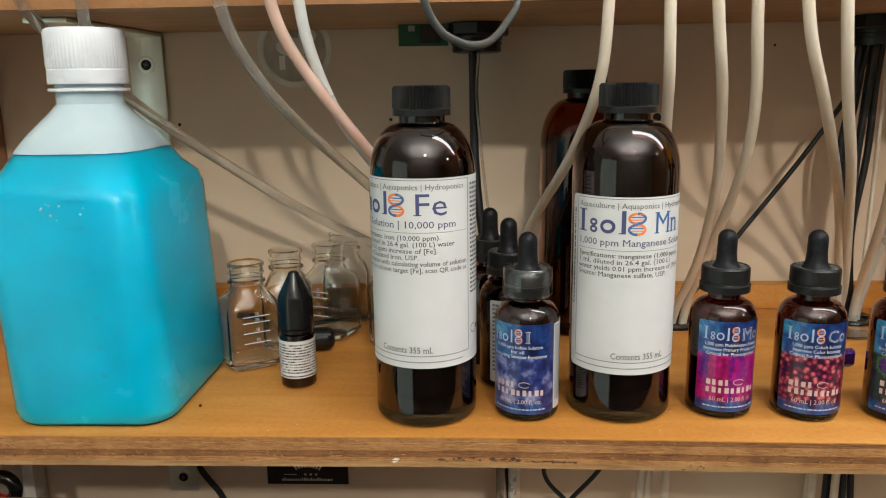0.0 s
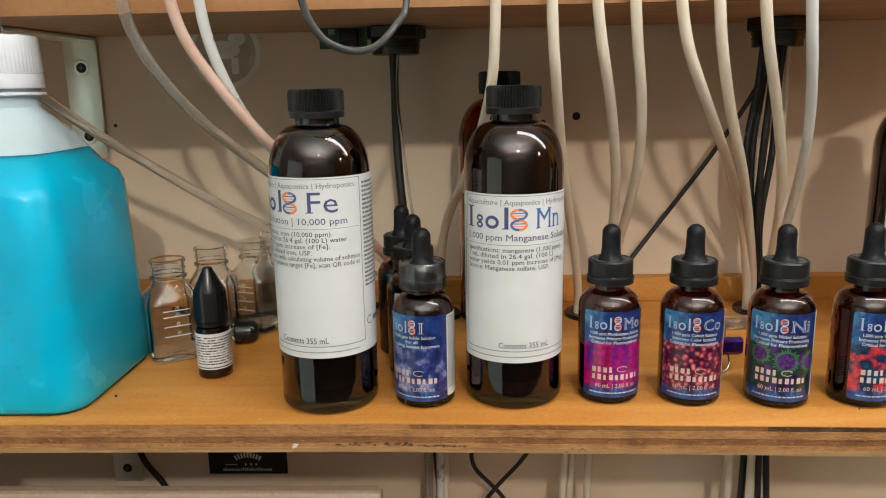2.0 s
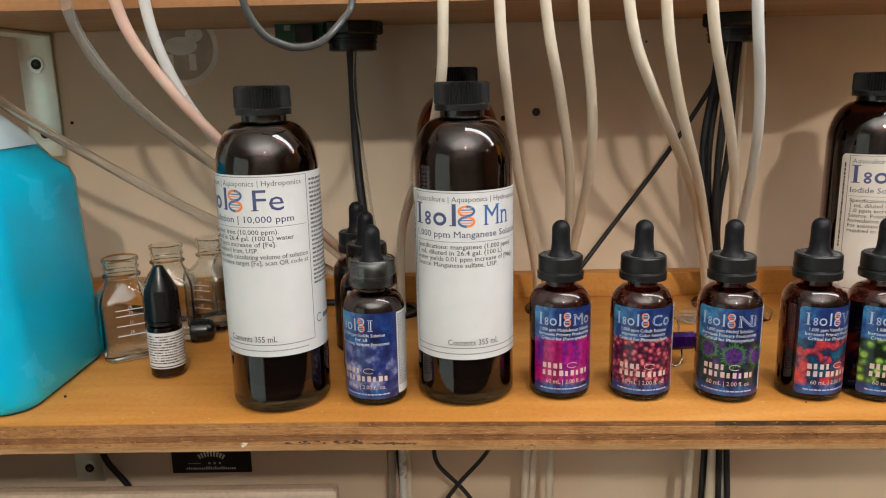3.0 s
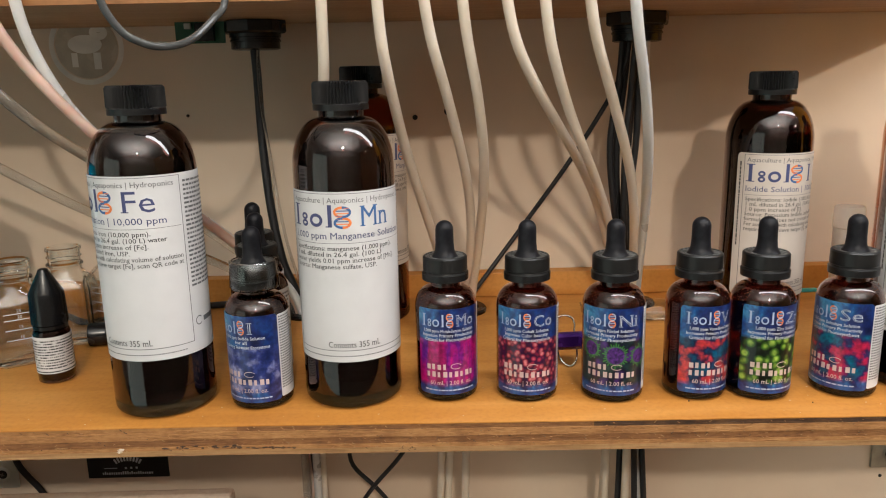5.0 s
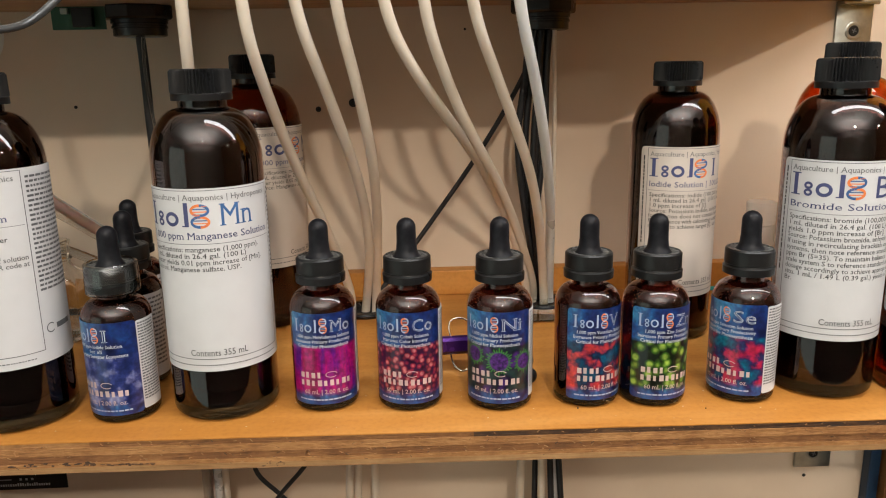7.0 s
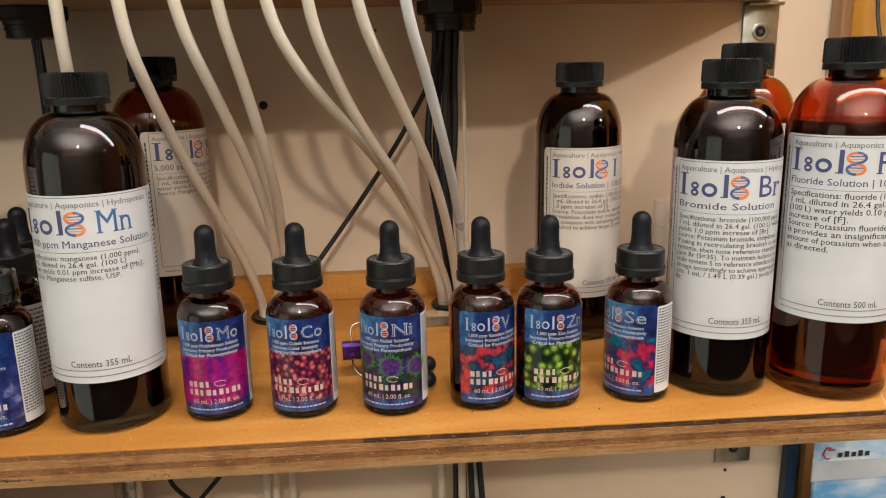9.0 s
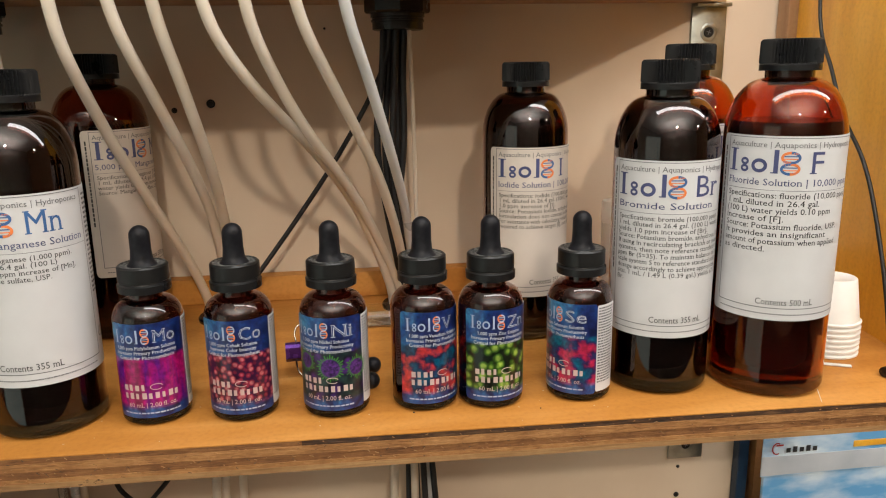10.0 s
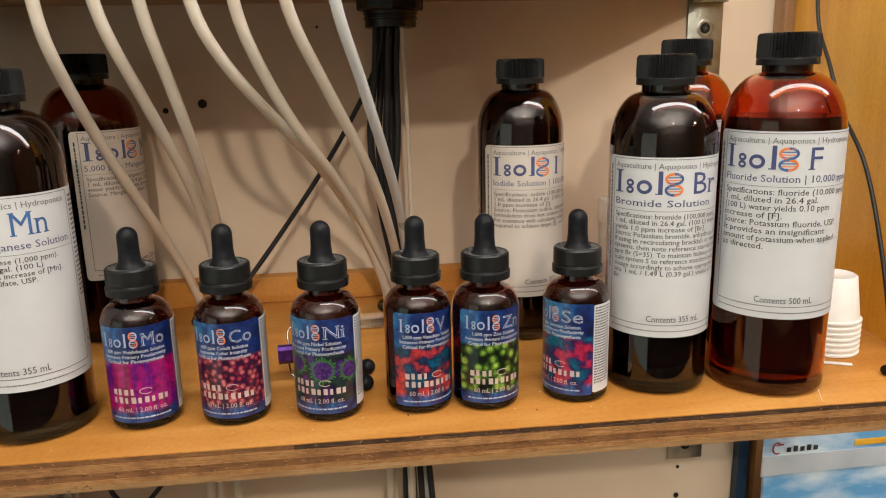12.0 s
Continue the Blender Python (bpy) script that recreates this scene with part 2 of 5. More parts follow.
M["grey_print"] = surface("grey_blue_print", (0.42, 0.46, 0.52), (0.55, 0.58, 0.63), 0.3, scale=(20, 20, 20), coat=0.4)


def art(name, c1, c2, c3, kind="noise", scale=150.0):
    """Printed dropper label: night-blue head, coloured coral picture, slate foot."""
    m, n, l, p = nodes_of(name)
    v = coords(n, l)
    sep = n.new("ShaderNodeSeparateXYZ")
    l.new(v, sep.inputs[0])
    if kind == "cell":
        t = n.new("ShaderNodeTexVoronoi")
        t.inputs["Scale"].default_value = scale
        out = t.outputs["Distance"]
    elif kind == "drape":
        t = n.new("ShaderNodeTexNoise")
        t.inputs["Scale"].default_value, t.inputs["Detail"].default_value, t.inputs["Distortion"].default_value = scale, 4, 0.4
        out = t.outputs["Fac"]
    else:
        t = n.new("ShaderNodeTexNoise")
        t.inputs["Scale"].default_value, t.inputs["Detail"].default_value = scale, 5
        out = t.outputs["Fac"]
    l.new(coords(n, l, (1, 1, 0.16)) if kind == "drape" else v, t.inputs["Vector"])
    lo, hi = (0.36, 0.62) if kind in ("noise", "drape") else (0.22, 0.66)
    pic = ramp(n, [(lo, c1), ((lo + hi) / 2, c2), (hi, c3)])
    l.new(out, pic.inputs["Fac"])
    s = n.new("ShaderNodeTexNoise")
    s.inputs["Scale"].default_value, s.inputs["Detail"].default_value, s.inputs["Distortion"].default_value = 55, 7, 0.8
    l.new(v, s.inputs["Vector"])
    sea = ramp(n, [(0.34, (0.003, 0.005, 0.035)), (0.47, (0.008, 0.022, 0.12)), (0.58, (0.012, 0.075, 0.24)), (0.72, (0.05, 0.22, 0.40))])
    across = n.new("ShaderNodeMath")
    across.operation, across.inputs[1].default_value = "MULTIPLY_ADD", -7.0
    l.new(sep.outputs["X"], across.inputs[0]), l.new(s.outputs["Fac"], across.inputs[2])
    l.new(across.outputs[0], sea.inputs["Fac"])

    def step(lo, hi):
        mr = n.new("ShaderNodeMapRange")
        mr.inputs["From Min"].default_value, mr.inputs["From Max"].default_value = lo, hi
        l.new(sep.outputs["Z"], mr.inputs["Value"])
        return mr.outputs["Result"]

    m1, m2 = n.new("ShaderNodeMix"), n.new("ShaderNodeMix")
    m1.data_type = m2.data_type = "RGBA"
    l.new(step(0.0375, 0.0395), m1.inputs["Factor"])
    l.new(pic.outputs["Color"], m1.inputs[6]), l.new(sea.outputs["Color"], m1.inputs[7])
    l.new(step(0.0125, 0.0095), m2.inputs["Factor"])
    l.new(m1.outputs[2], m2.inputs[6]), l.new(sea.outputs["Color"], m2.inputs[7])
    fine = n.new("ShaderNodeTexNoise")
    fine.inputs["Scale"].default_value, fine.inputs["Detail"].default_value = 420, 5
    l.new(v, fine.inputs["Vector"])
    tone = ramp(n, [(0.36, (0.62, 0.60, 0.66)), (0.52, (0.95, 0.95, 1.0)), (0.68, (1.3, 1.28, 1.25))])
    l.new(fine.outputs["Fac"], tone.inputs["Fac"])
    mul = n.new("ShaderNodeMix")
    mul.data_type, mul.blend_type, mul.inputs["Factor"].default_value = "RGBA", "MULTIPLY", 1.0
    l.new(m2.outputs[2], mul.inputs[6]), l.new(tone.outputs["Color"], mul.inputs[7])
    l.new(mul.outputs[2], p.inputs["Base Color"])
    p.inputs["Roughness"].default_value, p.inputs["Coat Weight"].default_value = 0.28, 0.3
    return m


# ---- mesh helpers ----
def finish(name, bm, material, smooth=None):
    me = bpy.data.meshes.new(name)
    bmesh.ops.recalc_face_normals(bm, faces=bm.faces)
    bm.to_mesh(me)
    bm.free()
    me.materials.append(material)
    if smooth:
        me.shade_smooth()
        me.set_sharp_from_angle(angle=radians(smooth))
    return me


def thing(name, place=(0, 0, 0), turn=0.0, label="", category="", group="", kind=""):
    ob = new(name)
    ob.empty_display_size = 0.01
    ob.matrix_basis = pose(*place, 0, 0, turn)
    return tagged(ob, label, category, group, kind)


def part(name, bm, material, parent, label="", smooth=None):
    me = bm if isinstance(bm, bpy.types.Mesh) else finish(name, bm, material, smooth)
    ob = new(name, me)
    ob.parent = parent
    return tagged(ob, label)


def solo(name, bm, material, place=(0, 0, 0), turn=(0, 0, 0), smooth=None, **tags):
    ob = new(name, finish(name, bm, material, smooth))
    ob.matrix_basis = pose(*place, *turn)
    return tagged(ob, **tags)


def box(bm, x0, x1, y0, y1, z0, z1, bevel=0.0):
    r = bmesh.ops.create_cube(bm, size=1.0, matrix=Matrix.LocRotScale(((x0 + x1) / 2, (y0 + y1) / 2, (z0 + z1) / 2), None, (x1 - x0, y1 - y0, z1 - z0)))
    if bevel:
        es = list({e for v in r["verts"] for e in v.link_edges})
        bmesh.ops.bevel(bm, geom=es, offset=bevel, segments=2, affect="EDGES", profile=0.5)
    return bm


def boxed(*a):
    return box(bmesh.new(), *a)


def lathe(profile, n=64, bm=None, rib=0.0, ribs=0, close=True, centre=(0, 0)):
    """Turn (r, z) pairs round the z axis. rib: depth of the flutes on pairs marked with a third value."""
    bm = bm or bmesh.new()
    rows = []
    for q in profile:
        r, z = q[0], q[1]
        flute = rib if len(q) > 2 else 0.0
        if r < 1e-6:
            rows.append([bm.verts.new((centre[0], centre[1], z))])
            continue
        rows.append([bm.verts.new((centre[0] + (r - flute * (i % 2)) * math.cos(2 * math.pi * i / n), centre[1] + (r - flute * (i % 2)) * math.sin(2 * math.pi * i / n), z)) for i in range(n)])
    for a, b in zip(rows[:-1], rows[1:]):
        for i in range(n):
            j = (i + 1) % n
            if len(a) == 1 and len(b) == 1:
                continue
            if len(a) == 1:
                bm.faces.new((a[0], b[i], b[j]))
            elif len(b) == 1:
                bm.faces.new((a[i], b[0], a[j]))
            else:
                bm.faces.new((a[i], b[i], b[j], a[j]))
    return bm


def arc(cx, cz, rx, rz, a0, a1, n=8):
    return [(cx + rx * math.cos(radians(a0 + (a1 - a0) * i / n)), cz + rz * math.sin(radians(a0 + (a1 - a0) * i / n))) for i in range(n + 1)]


def spline(pts, steps=10):
    pts = [Vector(p) for p in pts]
    pts = [2 * pts[0] - pts[1]] + pts + [2 * pts[-1] - pts[-2]]
    out = []
    for a, b, c, d in zip(pts, pts[1:], pts[2:], pts[3:]):
        for i in range(steps):
            t = i / steps
            out.append(0.5 * (2 * b + (c - a) * t + (2 * a - 5 * b + 4 * c - d) * t * t + (3 * b - a - 3 * c + d) * t ** 3))
    return out + [pts[-2]]


def sweep(pts, r, n=12, bm=None, steps=10, ease=0):
    bm = bm or bmesh.new()
    pts = spline(pts, steps)
    for _ in range(ease):
        pts = [pts[0]] + [0.25 * i + 0.5 * j + 0.25 * k for i, j, k in zip(pts, pts[1:], pts[2:])] + [pts[-1]]
    up, rows = Vector((0.3, 1, 0.1)).normalized(), []
    for i, p in enumerate(pts):
        d = (pts[min(i + 1, len(pts) - 1)] - pts[max(i - 1, 0)]).normalized()
        s = d.cross(up).normalized()
        up = s.cross(d).normalized()
        rows.append([bm.verts.new(p + r * (math.cos(2 * math.pi * k / n) * s + math.sin(2 * math.pi * k / n) * up)) for k in range(n)])
    for a, b in zip(rows, rows[1:]):
        for k in range(n):
            bm.faces.new((a[k], a[(k + 1) % n], b[(k + 1) % n], b[k]))
    bm.faces.new(rows[0]), bm.faces.new(rows[-1])
    return bm


TEXTS = {}


def add_feet(vs, fs):
    """Book-style feet: a thin bar on every upright stroke end."""
    owners = {}
    for f in fs:
        for a, b in zip(f, f[1:] + f[:1]):
            owners.setdefault((min(a, b), max(a, b)), []).append(f)
    ends = []
    for (a, b), own in owners.items():
        (ax, ay, _), (bx, by, _) = vs[a], vs[b]
        if len(own) == 1 and abs(ay - by) < 0.004 and 0.03 < abs(ax - bx) < 0.16 and (abs(ay) < 0.03 or 0.42 < ay < 0.85):
            up = sum(vs[i][1] for i in own[0]) / len(own[0]) > ay
            ends.append((min(ax, bx), max(ax, bx), ay, up))
    for x0, x1, y, up in ends:
        if any(abs(x0 - q[0]) < 0.02 and abs(x1 - q[1]) < 0.02 and 0.01 < abs(y - q[2]) < 0.17 for q in ends):
            continue
        ya, yb = (y, y + 0.032) if up else (y - 0.032, y)
        k = len(vs)
        vs += [(x0 - 0.055, ya, 0), (x1 + 0.055, ya, 0), (x1 + 0.055, yb, 0), (x0 - 0.055, yb, 0)]
        fs.append((k, k + 1, k + 2, k + 3))


def outline_of(body, weight):
    if (body, weight) not in TEXTS:
        cu = bpy.data.curves.new("line", "FONT")
        cu.body, cu.resolution_u, cu.offset = body, 2, weight
        ob = new("line", cu)
        bpy.context.view_layer.update()
        me = bpy.data.meshes.new_from_object(ob.evaluated_get(bpy.context.evaluated_depsgraph_get()))
        bpy.data.objects.remove(ob)
        vs, fs = [tuple(v.co) for v in me.vertices], [tuple(f.vertices) for f in me.polygons]
        add_feet(vs, fs)
        TEXTS[body, weight] = (vs, fs)
        bpy.data.meshes.remove(me)
    return TEXTS[body, weight]


def lettering(body, size, width=None, align="LEFT", weight=0.0):
    """Vertices and faces of one line of lettering in its plane, scaled to a width; weight thins the strokes."""
    wide = max(v[0] for v in outline_of(body, 0.0)[0])
    vs, fs = outline_of(body, weight)
    k = width / wide if width else size
    off = {"LEFT": 0, "CENTER": -0.5 * wide * k, "RIGHT": -wide * k}[align]
    return [(v[0] * k + off, v[1] * size) for v in vs], fs


class Sheet:
    """Flat marks gathered in (u, v), then laid on a cylinder or a plane."""

    def __init__(self):
        self.v, self.f = [], []

    def add(self, vs, fs):
        b = len(self.v)
        self.v += vs
        self.f += [tuple(b + i for i in f) for f in fs]

    def text(self, body, u, v, size, width=None, align="LEFT", weight=0.0):
        vs, fs = lettering(body, size, width, align, weight)
        self.add([(a + u, b + v) for a, b in vs], fs)

    def bar(self, u0, u1, v0, v1, n=0):
        n = n or max(1, int((u1 - u0) / 0.0015))
        vs, fs = [], []
        for i in range(n + 1):
            u = u0 + (u1 - u0) * i / n
            vs += [(u, v0), (u, v1)]
        for i in range(n):
            fs.append((2 * i, 2 * i + 2, 2 * i + 3, 2 * i + 1))
        self.add(vs, fs)

    def ring(self, u, v, r, w, n=20, rv=None, a0=0, a1=360):
        rv = rv or r
        vs, fs = [], []
        for i in range(n + 1):
            a = radians(a0 + (a1 - a0) * i / n)
            vs += [(u + r * math.cos(a), v + rv * math.sin(a)), (u + (r - w) * math.cos(a), v + (rv - w) * math.sin(a))]
        for i in range(n):
            fs.append((2 * i, 2 * i + 2, 2 * i + 3, 2 * i + 1))
        self.add(vs, fs)

    def mesh(self, name, material, R=None, th0=0.0):
        """R: cylinder radius; u runs from th0 (degrees from the front, to the right)."""
        me = bpy.data.meshes.new(name)
        if R:
            bm = bmesh.new()
            pts = [bm.verts.new((u, v, 0)) for u, v in self.v]
            for f in self.f:
                if len(set(f)) > 2:
                    try:
                        bm.faces.new([pts[i] for i in f])
                    except ValueError:
                        pass
            for _ in range(3):
                far = [e for e in bm.edges if abs(e.verts[0].co.x - e.verts[1].co.x) > 0.0022]
                if not far:
                    break
                bmesh.ops.subdivide_edges(bm, edges=far, cuts=1)
                bmesh.ops.triangulate(bm, faces=[f for f in bm.faces if len(f.verts) > 4])
            for v in bm.verts:
                t = radians(th0) + v.co.x / R
                v.co = (R * math.sin(t), -R * math.cos(t), v.co.y)
            bm.to_mesh(me)
            bm.free()
            me.materials.append(material)
            return me
        me.from_pydata([(u, 0, v) for u, v in self.v], [], self.f)
        me.materials.append(material)
        return me


def label_patch(R, th0, u0, u1, z0, z1, corner=0.003, thick=0.00018):
    """A sheet wrapped on a cylinder, with rounded corners and thickness."""
    bm = bmesh.new()
    n = max(8, int((u1 - u0) / 0.0012))
    us = sorted({u0 + (u1 - u0) * i / n for i in range(n + 1)} | {u0 + corner * k / 5 for k in range(5)} | {u1 - corner * k / 5 for k in range(5)})
    rows = []
    for u in us:
        e = min(u - u0, u1 - u)
        cut = corner - math.sqrt(max(0.0, corner ** 2 - (corner - e) ** 2)) if e < corner else 0.0
        a = radians(th0) + u / R
        rows.append([bm.verts.new((r * math.sin(a), -r * math.cos(a), z)) for r, z in ((R, z0 + cut), (R + thick, z0 + cut), (R + thick, z1 - cut), (R, z1 - cut))])
    for a, b in zip(rows, rows[1:]):
        for k in range(4):
            bm.faces.new((a[k], b[k], b[(k + 1) % 4], a[(k + 1) % 4]))
    bm.faces.new(rows[0]), bm.faces.new(rows[-1])
    return bm


def emblem(sheets, u0, u1, v0, v1):
    """Two stacked loops with rungs: orange upper left, blue lower right."""
    o, b = sheets
    c, w, h = (u0 + u1) / 2, (u1 - u0), (v1 - v0)
    for k, (cv, first, second) in enumerate(((v0 + 0.74 * h, o, b), (v0 + 0.26 * h, b, o))):
        first.ring(c, cv, w * 0.47, w * 0.13, 14, h * 0.27, 90, 270)
        second.ring(c, cv, w * 0.47, w * 0.13, 14, h * 0.27, -90, 90)
        for i in range(4):
            v = cv - 0.17 * h + 0.115 * h * i
            (o if i % 2 else b).bar(c - w * 0.34, c + w * 0.34, v - 0.022 * h, v + 0.022 * h, 3)


def wordmark(s, u0, u1, v, cap, stroke=1.0):
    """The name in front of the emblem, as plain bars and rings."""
    w = u1 - u0
    k = 0.0017 * stroke * cap / 0.0125
    s.bar(u0 + 0.06 * w, u0 + 0.06 * w + 1.5 * k, v, v + cap, 1)
    s.bar(u0, u0 + 0.12 * w + 1.5 * k, v, v + 0.35 * k, 1), s.bar(u0, u0 + 0.12 * w + 1.5 * k, v + cap - 0.35 * k, v + cap, 1)
    x = 0.62 * cap
    for q in (0.25, 0.75):
        s.ring(u0 + 0.37 * w, v + q * x, 0.085 * w, 0.8 * k, 14, 0.27 * x)
    s.ring(u0 + 0.66 * w, v + 0.5 * x, 0.15 * w, 1.1 * k, 20, 0.5 * x)
    s.bar(u0 + 0.92 * w, u0 + 0.92 * w + 1.4 * k, v, v + cap * 1.02, 1), s.bar(u0 + 0.87 * w, u0 + w, v, v + 0.35 * k, 1)


# ---- structure ----
WALL_Y, UNDER = 0.25, 0.2325


def structure(name, bm, material, label, category, **k):
    return solo(name, bm, material, label=label, category=category, kind="structure", **k)


structure("wall_back", boxed(-0.365, 0.672, WALL_Y, WALL_Y + 0.06, -0.75, 1.6), M["wall"], "beige painted back wall behind the shelves", "wall")
structure("wall_left", boxed(-0.40, -0.365, 0.02, WALL_Y + 0.06, -0.75, 1.6), M["white"], "pale side wall beside the shelves", "wall")
# unseen room shell; floor, west, east and south are darkened to shape light
structure("floor", boxed(-2.6, 3.4, -3.2, 0.4, -1.1, -1.05), M["floor"], "unseen room floor, dark to cut bounce light", "floor")
structure("ceiling", boxed(-2.6, 3.4, -3.2, 0.4, 1.6, 1.65), M["room"], "plain ceiling of the room", "ceiling")
structure("wall_west", boxed(-2.65, -2.6, -3.2, 0.4, -1.1, 1.6), M["room_low_bounce"], "plain room wall", "wall")
# dark wood put on this unseen side to lower light from the right
structure("wall_east", boxed(3.4, 3.45, -3.2, 0.4, -1.1, 1.6), M["post"], "unseen room wall, darkened to lower light from the right", "wall")
structure("wall_south", boxed(-2.6, 3.4, -3.25, -3.2, -1.1, 1.6), M["room_low_bounce"], "unseen room wall behind the viewer, darkened to cut reflections", "wall")
structure("wall_north_west", boxed(-2.6, -0.40, 0.31, 0.36, -1.1, 1.6), M["room"], "plain room wall", "wall")
structure("wall_north_east", boxed(0.70, 3.4, 0.31, 0.36, -1.1, 1.6), M["room"], "plain room wall", "wall")

# right-hand wooden side panel, slightly out of square
bm = bmesh.new()
box(bm, 0, 0.018, -0.02, 0.21, 0, 0.42, 0.001)
structure("side_panel", bm, M["orange_wood"], "amber varnished pine side panel of the cabinet", "panel").matrix_basis = pose(0.649, 0.04, -0.001, 0, 0, -7)
structure("left_stile", boxed(-0.3645, -0.350, 0.236, WALL_Y - 0.001, 0.022, UNDER - 0.001, 0.001), M["post"], "dark brown strip in the left corner", "stile")
structure("corner_stile", boxed(0.664, 0.682, 0.232, WALL_Y - 0.001, 0.001, 1.2, 0.001), M["post"], "brown wooden stile in the corner of the cabinet", "stile")
structure("lower_panel", boxed(0.6725, 1.1, WALL_Y - 0.014, WALL_Y + 0.06, -0.75, -0.02), M["lip"], "brown wooden panel under the shelf", "panel")
structure("panel_edge", boxed(0.6565, 0.667, WALL_Y - 0.012, WALL_Y - 0.001, -0.75, -0.02, 0.001), M["blue_tape"], "dark blue edge strip on the lower wall", "edging")

# main shelf: board with its own plies along the front edge
X0, X1 = -0.363, 0.664


def front(x):
    return -0.0042 - 0.0118 * max(0.0, (x - 0.05) / 0.5)


shelf = thing("shelf", label="varnished orange plywood shelf with a worn layered front edge", category="shelf", kind="structure")


def slab(z0, z1, inset, x0=X0, x1=X1, depth=None, n=24):
    bm = bmesh.new()
    rows = []
    for i in range(n + 1):
        x = x0 + (x1 - x0) * i / n
        f = front(x) + inset + (0.0003 * noise.noise((x * 60, z0 * 900, 1)) if depth else 0)
        b = WALL_Y - 0.0005 if depth is None else f + depth
        rows.append([bm.verts.new(q) for q in ((x, f, z0), (x, f, z1), (x, b, z1), (x, b, z0))])
    for a, b in zip(rows, rows[1:]):
        for k in range(4):
            bm.faces.new((a[k], b[k], b[(k + 1) % 4], a[(k + 1) % 4]))
    bm.faces.new(rows[0]), bm.faces.new(rows[-1])
    return bm


part("board", slab(-0.0175, 0.0, 0.0032), M["shelf"], shelf)
PLIES = ((-0.0006, 0.0, "shelf", 0.0), (-0.0036, -0.0007, "ply_a", 0.0003), (-0.0080, -0.0037, "ply_b", 0.0), (-0.0122, -0.0081, "ply_a", 0.0005), (-0.0146, -0.0123, "ply_b", 0.0002), (-0.0178, -0.0147, "ply_c", 0.0))
for z0, z1, mat_name, ins in PLIES:
    top = mat_name == "ply_a" and z1 > -0.002
    for xa, xb, mt in ((X0, 0.07, "ply_b" if top else mat_name), (0.07, 0.27, mat_name), (0.27, X1, "ply_dark" if top else mat_name)):
        part("ply", slab(z0, z1 + 0.00004, ins, xa, xb, 0.0031 - ins, 100), M[mt], shelf)

# chips, glue spots and dark burns on the front edge
random.seed(4)
for x, z, w, h, mat_name in ((0.003, -0.0148, 0.0012, 0.0010, "pale_wood"), (0.0035, -0.0132, 0.0015, 0.0008, "pale_wood"), (0.475, -0.0135, 0.0005, 0.0004, "ply_c"), (0.05, -0.0128, 0.045, 0.0016, "ply_dark"), (0.09, -0.0138, 0.03, 0.0009, "ply_dark"),
                             (0.165, -0.0158, 0.012, 0.0022, "ply_dark"), (-0.03, -0.0115, 0.006, 0.0005, "ply_c")):
    bm = bmesh.new()
    for i in range(int(6 + w * 500)):
        cx = (random.random() - 0.5) * w
        bmesh.ops.create_icosphere(bm, subdivisions=1, radius=0.0005, matrix=Matrix.LocRotScale((x + cx, front(x + cx) + 0.0002, z + (random.random() - 0.5) * h), None, (1.5 + 2.5 * random.random(), 0.5, (0.5 + random.random()) * min(1, h / 0.001))))
    part("edge_wear", bm, M[mat_name], shelf)

# torn fibres across the sawn edge
for seed, mat_name, count in ((61, "ply_c", 260), (62, "ply_dark", 180), (63, "lip", 260)):
    random.seed(seed)
    bm = bmesh.new()
    for _ in range(count):
        x, z = random.uniform(X0 + 0.01, X1 - 0.01), random.uniform(-0.0150, -0.0012)
        turn = random.choice((1, 1, -1)) * random.uniform(8, 50)
        m = Matrix.Translation((x, front(x) + 0.0001, z)) @ Euler((0, radians(turn), 0)).to_matrix().to_4x4() @ Matrix.Diagonal((random.uniform(0.0006, 0.0020), 0.0005, random.uniform(0.00008, 0.00020), 1))
        bmesh.ops.create_cube(bm, size=1.0, matrix=m)
    tagged(part("fibre", bm, M[mat_name], shelf, "torn wood fibres on the sawn edge"), kind="stuff")

bm = bmesh.new()
random.seed(31)
for x, y, ln, tilt in ((0.56, -0.004, 0.018, 64),):
    m = Matrix.Translation((x, y, 0.0001)) @ Euler((0, 0, radians(tilt))).to_matrix().to_4x4() @ Matrix.Diagonal((ln, 0.0003, 0.0002, 1))
    bmesh.ops.create_cube(bm, size=1.0, matrix=m)
for _ in range(70):
    x, y = random.uniform(-0.1, 0.6), random.uniform(0.0, 0.06)
    bmesh.ops.create_icosphere(bm, subdivisions=1, radius=random.uniform(0.00015, 0.0004), matrix=Matrix.Translation((x, y + front(x), 0)) @ Matrix.Diagonal((1.6, 1, 0.25, 1)))
tagged(part("scuffs", bm, M["pale_wood"], shelf, "pale scuffs and specks"), kind="stuff")

structure("back_rail", boxed(X0 + 0.002, 0.66, 0.235, WALL_Y - 0.001, 0.0003, 0.0212, 0.0008), M["shelf"], "orange plywood rail along the back of the shelf", "rail")
upper = thing("upper_shelf", label="plywood upper shelf seen from below", category="shelf", kind="structure")


def prism(outline, z0, z1):
    bm = bmesh.new()
    lo, hi = [bm.verts.new((x, y, z0)) for x, y in outline], [bm.verts.new((x, y, z1)) for x, y in outline]
    bm.faces.new(lo), bm.faces.new(hi)
    for k in range(len(lo)):
        q = (k + 1) % len(lo)
        bm.faces.new((lo[k], lo[q], hi[q], hi[k]))
    return bm


